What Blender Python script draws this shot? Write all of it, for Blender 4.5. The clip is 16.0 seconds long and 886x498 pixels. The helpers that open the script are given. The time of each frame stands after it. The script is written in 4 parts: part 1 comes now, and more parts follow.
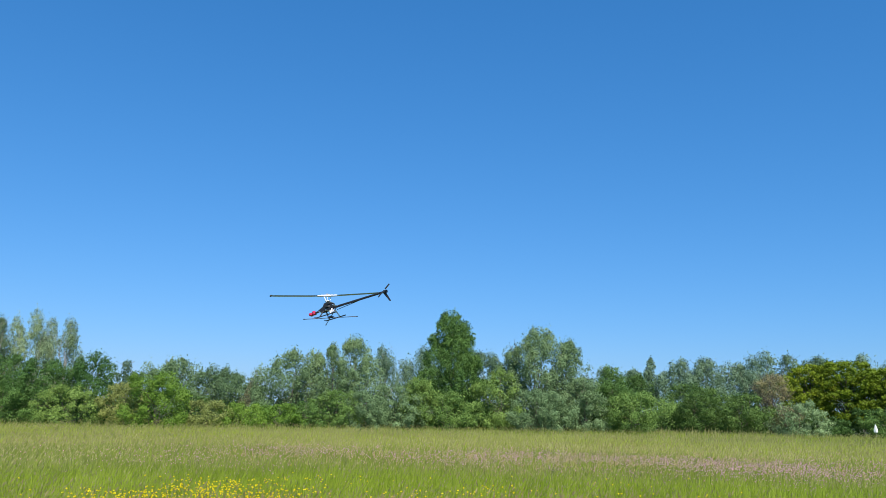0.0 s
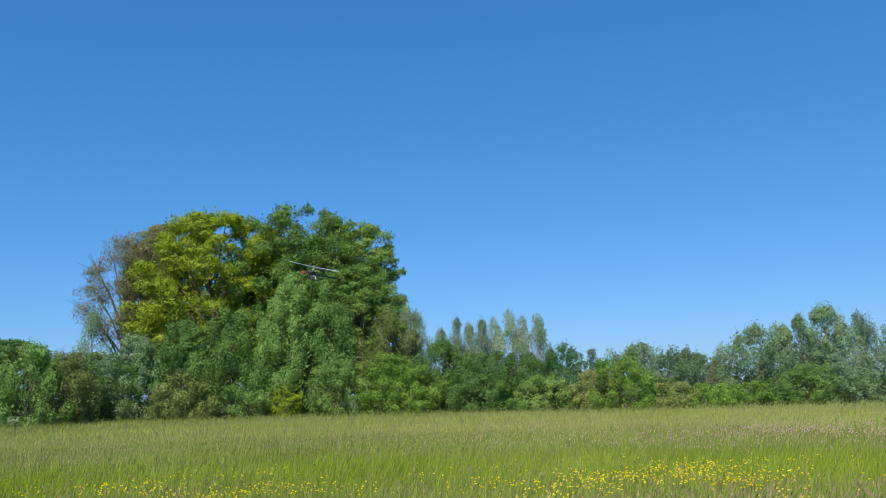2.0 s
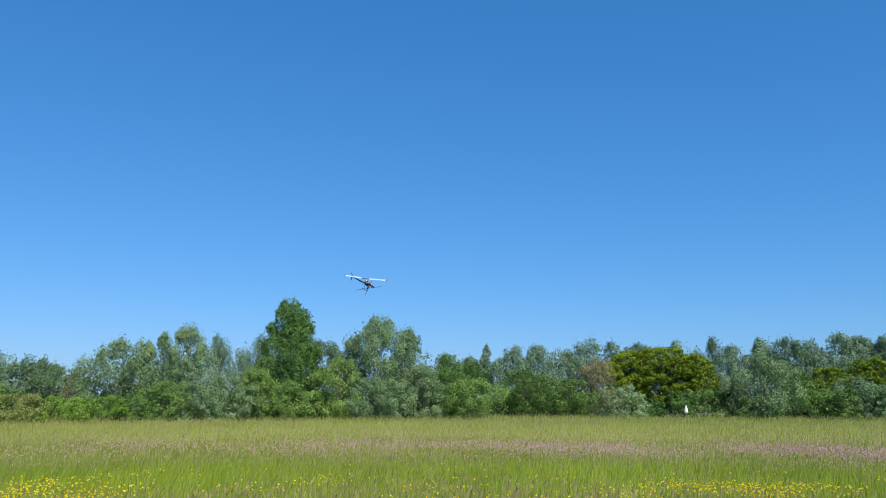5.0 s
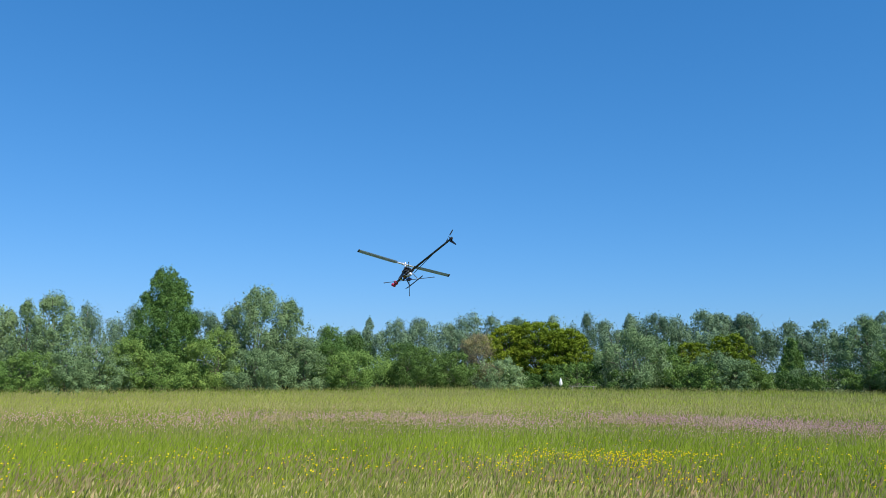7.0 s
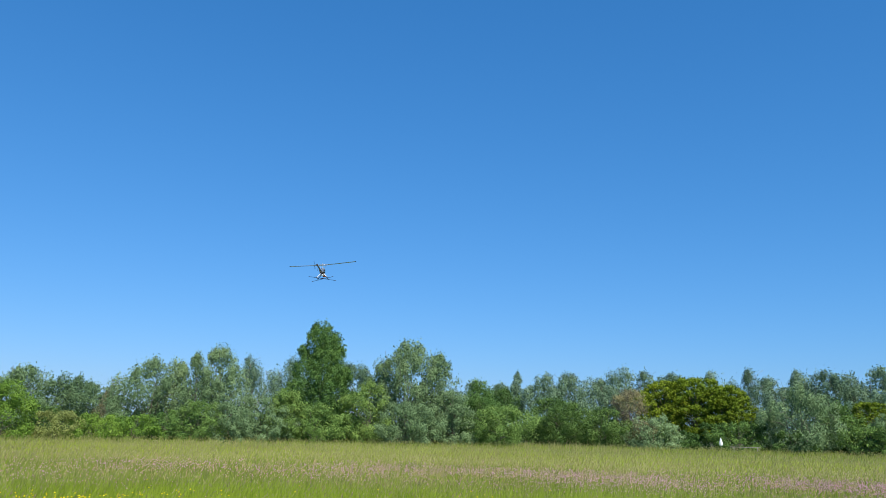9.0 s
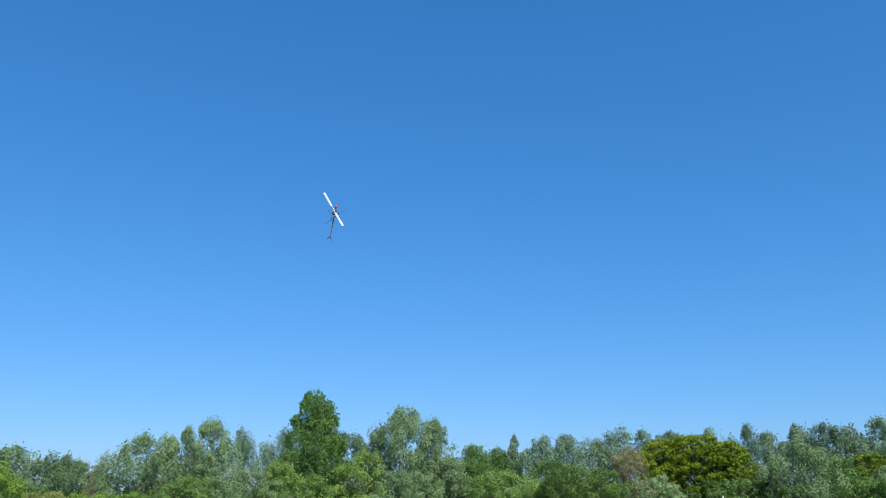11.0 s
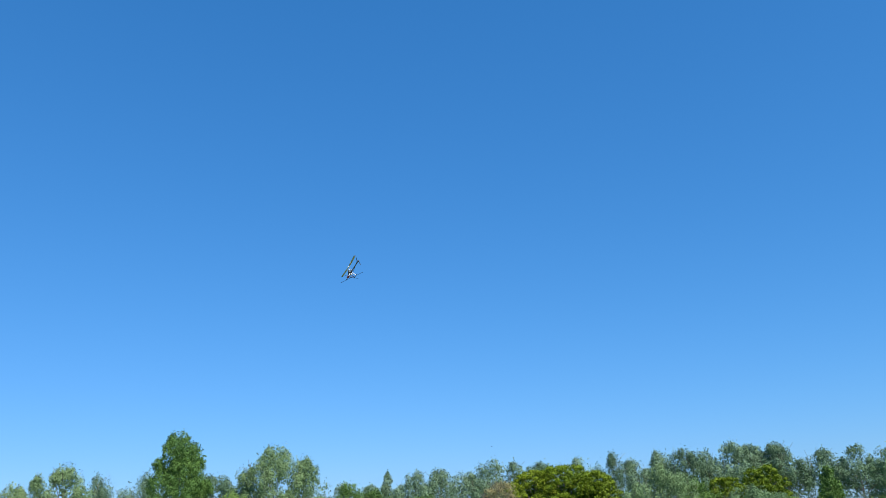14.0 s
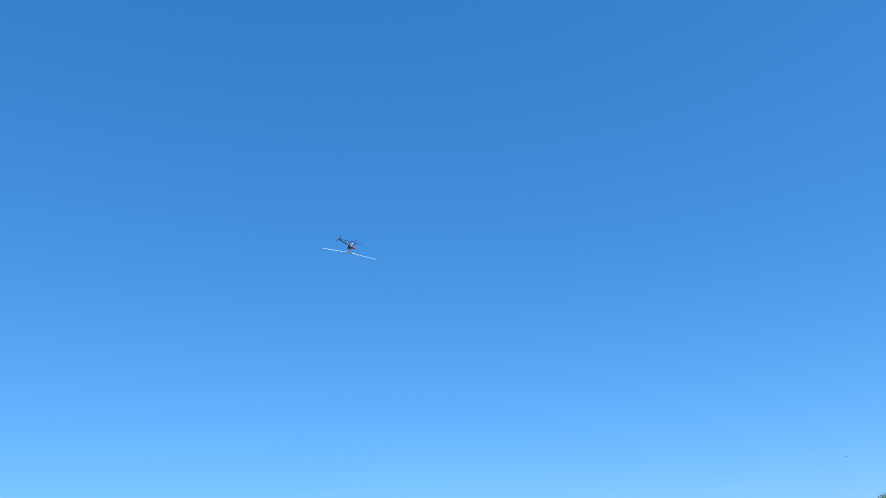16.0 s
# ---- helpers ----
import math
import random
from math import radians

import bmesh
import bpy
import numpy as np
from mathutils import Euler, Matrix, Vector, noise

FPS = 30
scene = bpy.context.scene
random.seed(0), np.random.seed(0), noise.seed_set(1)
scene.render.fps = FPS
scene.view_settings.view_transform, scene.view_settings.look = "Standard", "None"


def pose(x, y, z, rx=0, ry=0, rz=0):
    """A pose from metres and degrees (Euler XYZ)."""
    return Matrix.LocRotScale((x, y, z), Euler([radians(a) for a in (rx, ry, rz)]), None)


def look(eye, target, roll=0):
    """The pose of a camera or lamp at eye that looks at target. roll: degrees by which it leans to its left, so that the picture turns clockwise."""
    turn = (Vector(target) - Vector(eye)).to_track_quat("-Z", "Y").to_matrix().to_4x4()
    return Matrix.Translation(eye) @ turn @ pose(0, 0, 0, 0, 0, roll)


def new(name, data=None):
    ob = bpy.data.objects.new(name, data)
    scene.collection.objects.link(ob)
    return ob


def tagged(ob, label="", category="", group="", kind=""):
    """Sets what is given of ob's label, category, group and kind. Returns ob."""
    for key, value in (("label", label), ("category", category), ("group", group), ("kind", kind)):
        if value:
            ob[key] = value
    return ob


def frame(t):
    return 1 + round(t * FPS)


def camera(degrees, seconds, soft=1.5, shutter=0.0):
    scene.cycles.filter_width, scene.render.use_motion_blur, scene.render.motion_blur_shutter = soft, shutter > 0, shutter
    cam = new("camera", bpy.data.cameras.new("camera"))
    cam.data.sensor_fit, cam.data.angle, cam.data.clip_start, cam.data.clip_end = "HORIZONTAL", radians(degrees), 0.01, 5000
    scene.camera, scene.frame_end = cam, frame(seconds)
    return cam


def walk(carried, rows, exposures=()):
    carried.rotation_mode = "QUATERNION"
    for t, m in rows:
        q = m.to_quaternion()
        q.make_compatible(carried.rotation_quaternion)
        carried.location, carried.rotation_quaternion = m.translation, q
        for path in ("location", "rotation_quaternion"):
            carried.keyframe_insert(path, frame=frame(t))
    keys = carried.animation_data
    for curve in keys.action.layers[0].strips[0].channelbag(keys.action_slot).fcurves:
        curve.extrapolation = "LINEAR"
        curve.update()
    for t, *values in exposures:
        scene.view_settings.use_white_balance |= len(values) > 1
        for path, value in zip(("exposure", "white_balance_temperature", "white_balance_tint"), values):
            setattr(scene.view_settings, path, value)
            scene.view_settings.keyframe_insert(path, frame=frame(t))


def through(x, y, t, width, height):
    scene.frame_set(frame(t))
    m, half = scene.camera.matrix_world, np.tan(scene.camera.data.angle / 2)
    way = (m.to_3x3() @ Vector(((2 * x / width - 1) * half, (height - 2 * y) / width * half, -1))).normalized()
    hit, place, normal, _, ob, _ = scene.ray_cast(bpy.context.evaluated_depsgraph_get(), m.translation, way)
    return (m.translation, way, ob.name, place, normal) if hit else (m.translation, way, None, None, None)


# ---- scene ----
EYE = 1.7
cam = camera(57.45, 16.0, soft=0.7)


def aim(yaw, pitch, roll):
    return pose(0, 0, EYE, 90 + pitch, roll, yaw)


walk(cam, [
    (0.0, aim(0.0, 11.15, -1.22)),
    (0.5, aim(13.92, 11.23, -0.59)),
    (1.0, aim(23.37, 9.97, 0.43)),
    (1.5, aim(28.49, 9.39, 1.47)),
    (2.0, aim(31.64, 10.04, 1.74)),
    (2.5, aim(31.87, 11.11, 1.13)),
    (3.0, aim(28.07, 11.99, 0.45)),
    (3.5, aim(19.9, 12.22, 0.27)),
    (4.0, aim(9.87, 11.95, 0.02)),
    (4.5, aim(-0.7, 11.35, -0.22)),
    (5.0, aim(-11.17, 10.47, -0.16)),
    (5.2, aim(-15.0, 10.1, -0.1)),
    (5.6, aim(-20.37, 9.51, -0.17)),
    (6.0, aim(-22.81, 9.03, -0.23)),
    (6.4, aim(-22.84, 8.71, -0.30)),
    (6.8, aim(-20.96, 8.58, -0.37)),
    (7.3, aim(-16.72, 8.73, -0.45)),
    (7.5, aim(-14.69, 8.89, -0.8)),
    (8.0, aim(-11.51, 9.35, -1.62)),
    (8.5, aim(-9.86, 10.7, -1.66)),
    (9.0, aim(-9.1, 12.22, -1.49)),
    (9.2, aim(-8.93, 12.7, -1.4)),
    (9.7, aim(-8.73, 13.99, -0.88)),
    (10.3, aim(-8.83, 15.42, -0.27)),
    (10.9, aim(-9.21, 16.57, 0.35)),
    (11.5, aim(-9.76, 17.27, 0.97)),
    (12.0, aim(-10.29, 17.59, 1.19)),
    (12.5, aim(-11.82, 18.02, 1.57)),
    (13.0, aim(-13.8, 18.79, 2.03)),
    (13.5, aim(-15.71, 18.93, 2.37)),
    (14.0, aim(-17.83, 18.91, 3.06)),
    (14.5, aim(-18.26, 20.14, 3.96)),
    (15.0, aim(-18.06, 22.06, 4.57)),
    (15.4, aim(-18.3, 22.95, 4.65)),
    (16.0, aim(-18.8, 23.5, 4.7)),
], exposures=[(0.0, 0.18), (1.5, 0.12), (5.0, 0.14), (9.0, 0.17), (11.5, 0.26), (14.5, 0.34), (16.0, 0.46)])

# ---- light ----
SUN_AZ, SUN_EL = 198.0, 48.0   # degrees to the left of straight ahead; degrees up
sun_way = Vector((-math.sin(radians(SUN_AZ)) * math.cos(radians(SUN_EL)),
                  math.cos(radians(SUN_AZ)) * math.cos(radians(SUN_EL)),
                  math.sin(radians(SUN_EL))))
world = bpy.data.worlds.new("world")
scene.world = world
world.use_nodes = True
wn = world.node_tree
sky = wn.nodes.new("ShaderNodeTexSky")
sky.sky_type = "NISHITA"
sky.sun_disc = False
sky.sun_elevation = radians(SUN_EL)
sky.sun_rotation = radians(-SUN_AZ)
sky.altitude = 50
sky.air_density = 1.0
sky.dust_density = 0.3
sky.ozone_density = 3.0
# the deep, saturated blue of a very clear spring sky: each channel of the sky's light follows its own power
split = wn.nodes.new("ShaderNodeSeparateColor")
unite = wn.nodes.new("ShaderNodeCombineColor")
wn.links.new(sky.outputs["Color"], split.inputs["Color"])
for channel, gain, power in (("Red", 0.41, 1.09), ("Green", 0.595, 0.71), ("Blue", 0.96, 0.64)):
    scaled = wn.nodes.new("ShaderNodeMath")
    scaled.operation = "MULTIPLY"
    scaled.inputs[1].default_value = 0.11
    wn.links.new(split.outputs[channel], scaled.inputs[0])
    raised = wn.nodes.new("ShaderNodeMath")
    raised.operation = "POWER"
    raised.inputs[1].default_value = power
    wn.links.new(scaled.outputs["Value"], raised.inputs[0])
    gained = wn.nodes.new("ShaderNodeMath")
    gained.operation = "MULTIPLY"
    gained.inputs[1].default_value = gain
    wn.links.new(raised.outputs["Value"], gained.inputs[0])
    wn.links.new(gained.outputs["Value"], unite.inputs[channel])
wn.links.new(unite.outputs["Color"], wn.nodes["Background"].inputs["Color"])
wn.nodes["Background"].inputs["Strength"].default_value = 1.0
sun = new("sun", bpy.data.lights.new("sun", "SUN"))
sun.data.energy = 5.0
sun.data.angle = radians(0.53)
sun.data.color = (1.0, 0.94, 0.85)
sun.matrix_basis = look(sun_way * 100, (0, 0, 0))


# ---- materials ----
def material(name, color, rough=0.6, metal=0.0, noise_scale=0.0, amount=0.25, bump=0.0, spec=0.5):
    m = bpy.data.materials.new(name)
    m.use_nodes = True
    nt = m.node_tree
    b = nt.nodes["Principled BSDF"]
    b.inputs["Base Color"].default_value = (*color, 1)
    b.inputs["Roughness"].default_value = rough
    b.inputs["Metallic"].default_value = metal
    b.inputs["Specular IOR Level"].default_value = spec
    if noise_scale:
        tc = nt.nodes.new("ShaderNodeTexCoord")
        n = nt.nodes.new("ShaderNodeTexNoise")
        n.inputs["Scale"].default_value = noise_scale
        n.inputs["Detail"].default_value = 6
        nt.links.new(tc.outputs["Object"], n.inputs["Vector"])
        r = nt.nodes.new("ShaderNodeMapRange")
        r.inputs["From Min"].default_value, r.inputs["From Max"].default_value = 0.3, 0.7
        r.inputs["To Min"].default_value, r.inputs["To Max"].default_value = 1 - amount, 1 + amount
        nt.links.new(n.outputs["Fac"], r.inputs["Value"])
        v = nt.nodes.new("ShaderNodeVectorMath")
        v.operation = "SCALE"
        v.inputs[0].default_value = color
        nt.links.new(r.outputs["Result"], v.inputs["Scale"])
        nt.links.new(v.outputs["Vector"], b.inputs["Base Color"])
        if bump:
            bp = nt.nodes.new("ShaderNodeBump")
            bp.inputs["Strength"].default_value = bump
            nt.links.new(n.outputs["Fac"], bp.inputs["Height"])
            nt.links.new(bp.outputs["Normal"], b.inputs["Normal"])
    return m


def leaf_material(name, dark, light, through=0.3, patch=0.35, rough=0.55):
    """Foliage: each leaf has its own shade between dark and light, drifting in patches, and lets some light through."""
    m = bpy.data.materials.new(name)
    m.use_nodes = True
    nt = m.node_tree
    b = nt.nodes["Principled BSDF"]
    out = nt.nodes["Material Output"]
    geo = nt.nodes.new("ShaderNodeNewGeometry")
    tc = nt.nodes.new("ShaderNodeTexCoord")
    n = nt.nodes.new("ShaderNodeTexNoise")
    n.inputs["Scale"].default_value = patch
    n.inputs["Detail"].default_value = 3
    nt.links.new(tc.outputs["Object"], n.inputs["Vector"])
    r = nt.nodes.new("ShaderNodeMapRange")
    r.inputs["From Min"].default_value, r.inputs["From Max"].default_value = 0.32, 0.68
    nt.links.new(n.outputs["Fac"], r.inputs["Value"])
    small = nt.nodes.new("ShaderNodeTexNoise")
    small.inputs["Scale"].default_value = 1.4
    small.inputs["Detail"].default_value = 2
    nt.links.new(tc.outputs["Object"], small.inputs["Vector"])
    q = nt.nodes.new("ShaderNodeMapRange")
    q.inputs["From Min"].default_value, q.inputs["From Max"].default_value = 0.3, 0.7
    nt.links.new(small.outputs["Fac"], q.inputs["Value"])
    total = None
    for share, source in ((0.24, geo.outputs["Random Per Island"]), (0.40, r.outputs["Result"]), (0.36, q.outputs["Result"])):
        a = nt.nodes.new("ShaderNodeMath")
        a.operation = "MULTIPLY_ADD"
        a.inputs[1].default_value = share
        a.inputs[2].default_value = 0.0
        nt.links.new(source, a.inputs[0])
        if total:
            nt.links.new(total.outputs["Value"], a.inputs[2])
        total = a
    mix = nt.nodes.new("ShaderNodeMix")
    mix.data_type = "RGBA"
    mix.inputs["A"].default_value = (*dark, 1)
    mix.inputs["B"].default_value = (*light, 1)
    nt.links.new(total.outputs["Value"], mix.inputs["Factor"])
    info = nt.nodes.new("ShaderNodeObjectInfo")
    hue = nt.nodes.new("ShaderNodeMapRange")
    hue.inputs["To Min"].default_value, hue.inputs["To Max"].default_value = 0.485, 0.512
    nt.links.new(info.outputs["Random"], hue.inputs["Value"])
    shade = nt.nodes.new("ShaderNodeMapRange")
    shade.inputs["To Min"].default_value, shade.inputs["To Max"].default_value = 1.24, 0.76
    nt.links.new(info.outputs["Random"], shade.inputs["Value"])
    own = nt.nodes.new("ShaderNodeHueSaturation")
    nt.links.new(hue.outputs["Result"], own.inputs["Hue"])
    nt.links.new(shade.outputs["Result"], own.inputs["Value"])
    nt.links.new(mix.outputs["Result"], own.inputs["Color"])
    col = own.outputs["Color"]
    nt.links.new(col, b.inputs["Base Color"])
    b.inputs["Roughness"].default_value = rough
    b.inputs["Specular IOR Level"].default_value = 0.12
    t = nt.nodes.new("ShaderNodeBsdfTranslucent")
    nt.links.new(col, t.inputs["Color"])
    s = nt.nodes.new("ShaderNodeMixShader")
    s.inputs["Fac"].default_value = through
    nt.links.new(b.outputs["BSDF"], s.inputs[1])
    nt.links.new(t.outputs["BSDF"], s.inputs[2])
    nt.links.new(s.outputs["Shader"], out.inputs["Surface"])
    return m


LEAVES = {
    "yellow": leaf_material("oak_leaf_yellow_green", (0.085, 0.150, 0.012), (0.295, 0.395, 0.022), 0.18),
    "gold": leaf_material("oak_leaf_golden_green", (0.075, 0.125, 0.012), (0.26, 0.345, 0.022), 0.18),
    "leaf": leaf_material("oak_leaf_green", (0.052, 0.120, 0.024), (0.205, 0.335, 0.062), 0.16),
    "olive": leaf_material("leaf_olive", (0.12, 0.165, 0.045), (0.30, 0.35, 0.105), 0.22),
    "rust": leaf_material("leaf_young_brown", (0.11, 0.112, 0.042), (0.28, 0.27, 0.105), 0.22),
    "mid": leaf_material("aspen_leaf", (0.075, 0.175, 0.042), (0.225, 0.385, 0.095), 0.20),
    "green": leaf_material("leaf_green", (0.068, 0.150, 0.034), (0.26, 0.395, 0.095), 0.20),
    "bright": leaf_material("leaf_fresh_green", (0.068, 0.155, 0.022), (0.215, 0.355, 0.052), 0.20),
    # a darkened green that carries the wood's shade in its colour
    "deep": leaf_material("leaf_green_for_shade", (0.050, 0.110, 0.026), (0.145, 0.245, 0.060), 0.20),
    "dark": leaf_material("poplar_leaf", (0.044, 0.112, 0.030), (0.145, 0.27, 0.062), 0.20),
    "grey": leaf_material("willow_leaf_grey_green", (0.095, 0.168, 0.075), (0.275, 0.40, 0.180), 0.22),
    # distant trees: haze mixed into the leaf colour as a bluer tone
    "far": leaf_material("far_leaf_hazed", (0.075, 0.140, 0.080), (0.235, 0.35, 0.195), 0.20),
    "pale": leaf_material("birch_leaf_pale", (0.125, 0.195, 0.095), (0.33, 0.44, 0.225), 0.24),
    "twig": leaf_material("budding_twig", (0.19, 0.18, 0.10), (0.36, 0.33, 0.17), 0.3),
    "straw": leaf_material("dry_twig", (0.27, 0.24, 0.11), (0.47, 0.42, 0.20), 0.3),
}
BARK = material("bark", (0.16, 0.135, 0.10), 0.9, noise_scale=6, amount=0.5, bump=0.6)
PALE_BARK = material("pale_bark", (0.34, 0.32, 0.27), 0.85, noise_scale=5, amount=0.5, bump=0.5)


# ---- mesh helpers ----
def mesh_of(name, verts, faces, mats, index=None, smooth=False):
    me = bpy.data.meshes.new(name)
    verts = np.asarray(verts, dtype=np.float32).reshape(-1, 3)
    faces = np.asarray(faces, dtype=np.int32)
    n, k = faces.shape
    me.vertices.add(len(verts))
    me.vertices.foreach_set("co", verts.ravel())
    me.loops.add(n * k)
    me.loops.foreach_set("vertex_index", faces.ravel())
    me.polygons.add(n)
    me.polygons.foreach_set("loop_start", np.arange(0, n * k, k, dtype=np.int32))
    for m in mats:
        me.materials.append(m)
    if index is not None:
        me.polygons.foreach_set("material_index", np.asarray(index, dtype=np.int32))
    if smooth:
        me.polygons.foreach_set("use_smooth", np.ones(n, dtype=bool))
    me.update(calc_edges=True)
    me.validate()
    return me


def part(name, bm, mat, parent, label=""):
    me = bpy.data.meshes.new(name)
    bm.to_mesh(me)
    bm.free()
    me.materials.append(mat)
    ob = new(name, me)
    ob.parent = parent
    if label:
        ob["label"] = label
    return ob


def tube(bm, a, b, r0, r1=None, n=8):
    """A tapered rod from a to b, closed at both ends."""
    r1 = r0 if r1 is None else r1
    a, b = Vector(a), Vector(b)
    m = Matrix.Translation((a + b) / 2) @ (b - a).to_track_quat("Z", "Y").to_matrix().to_4x4()
    bmesh.ops.create_cone(bm, cap_ends=True, segments=n, radius1=r0, radius2=r1, depth=(b - a).length, matrix=m)


def block(bm, size, m, bevel=0.0):
    made = bmesh.ops.create_cube(bm, size=1.0, matrix=m @ Matrix.Diagonal((*size, 1)))
    if bevel:
        edges = list({e for v in made["verts"] for e in v.link_edges})
        bmesh.ops.bevel(bm, geom=edges, offset=bevel, segments=2, affect="EDGES", profile=0.5)


def ball(bm, centre, size, n=10):
    bmesh.ops.create_uvsphere(bm, u_segments=n, v_segments=max(6, n - 2), radius=1.0,
                              matrix=Matrix.Translation(centre) @ Matrix.Diagonal((*size, 1)))


# ---- trees ----
def rods(rows):
    """Many tapered five-sided rods (a, b, r0, r1) as verts and quads."""
    verts, faces = [], []
    for a, b, r0, r1 in rows:
        a, b = np.array(a, float), np.array(b, float)
        d = b - a
        d /= np.linalg.norm(d) + 1e-9
        u = np.cross(d, (0.3, 0.9, 0.2))
        u /= np.linalg.norm(u) + 1e-9
        v = np.cross(d, u)
        i = len(verts)
        for c, r in ((a, r0), (b, r1)):
            for k in range(5):
                w = 2 * math.pi * k / 5
                verts.append(c + r * (math.cos(w) * u + math.sin(w) * v))
        for k in range(5):
            faces.append((i + k, i + (k + 1) % 5, i + 5 + (k + 1) % 5, i + 5 + k))
    return verts, faces


def profile(kind, h):
    """Half width of a crown, as a share of its full half width, at the share h of its height."""
    if kind == "oak":
        return np.sqrt(np.clip(1 - ((h - 0.55) / 0.47) ** 2, 0.0, 1)) ** 0.8
    if kind == "poplar":
        return np.interp(h, [0, 0.35, 0.5, 0.7, 0.85, 0.95, 1.0], [1.0, 0.92, 0.72, 0.62, 0.46, 0.26, 0.08])
    if kind == "bush":
        return np.sqrt(np.clip(1 - np.clip((h - 0.44) / 0.59, -1, 1) ** 2, 0, 1))
    if kind == "birch":
        return np.clip(1.2 * np.clip(1 - h, 0, 1) ** 0.7, 0.12, 1)
    if kind == "aspen":
        return np.clip(1.0 - 0.5 * h ** 1.6, 0, 1) * np.clip((1 - h) * 3.5, 0.1, 1) ** 0.7
    if kind == "twiggy":
        return np.sqrt(np.clip(1 - ((h - 0.62) / 0.45) ** 2, 0.05, 1))
    return np.clip(0.62 + 1.9 * h, 0, 1) * np.clip(1.0 - 0.24 * h ** 2, 0, 1) * np.clip((1 - h) * 2.6, 0.10, 1) ** 0.5   # willow


# low: bare share of the height; lobe: size of a clump; tall: its stretch; leaf, slim: a leaf's length and
# width to length; rise: how far leaves point up; fill: layers of leaves; inset: how deep clumps sit in the outline
KINDS = {
    "oak":    (0.04, 0.108, 0.66, 0.170, 0.62, 0.0, 0.98, 0.62),
    "poplar": (0.00, 0.095, 1.80, 0.160, 0.52, 1.0, 0.95, 0.50),
    "bush":   (0.00, 0.165, 0.95, 0.150, 0.52, 0.3, 0.74, 0.55),
    "willow": (0.00, 0.140, 1.45, 0.195, 0.38, 0.8, 0.84, 0.50),
    "birch":  (0.02, 0.125, 2.00, 0.165, 0.34, 1.0, 0.60, 0.45),
    "aspen":  (0.00, 0.125, 1.60, 0.165, 0.52, 0.6, 0.90, 0.55),
    "twiggy": (0.18, 0.140, 1.00, 0.150, 0.36, 0.5, 0.33, 0.45),
}
NAMES = {"oak": "oak_tree", "poplar": "poplar_tree", "bush": "bush", "willow": "willow_tree",
         "birch": "birch_tree", "aspen": "aspen_tree", "twiggy": "budding_tree"}
LOOKS = {
    "gold": "with dark golden-green leaves", "yellow": "with yellow-green spring leaves", "leaf": "with full mid-green leaves", "olive": "with dull olive leaves",
    "mid": "with dense mid-green leaves", "green": "with dense green leaves", "bright": "with bright fresh green leaves",
    "deep": "with leaves coloured deep green for shade", "dark": "with dark green glossy leaves", "grey": "with silvery grey-green leaves", "far": "with leaves tinted dull blue-green for haze",
    "pale": "with thin pale green leaves", "twig": "with bare twigs and few buds", "straw": "with dry straw-brown twigs", "rust": "with thin young brownish leaves",
}
SHAPES = {"oak": "broad domed oak", "poplar": "tall pointed poplar", "bush": "rounded bush", "willow": "feathery willow",
          "birch": "slender birch", "aspen": "upright dense aspen", "twiggy": "sparse tree"}
count = 0


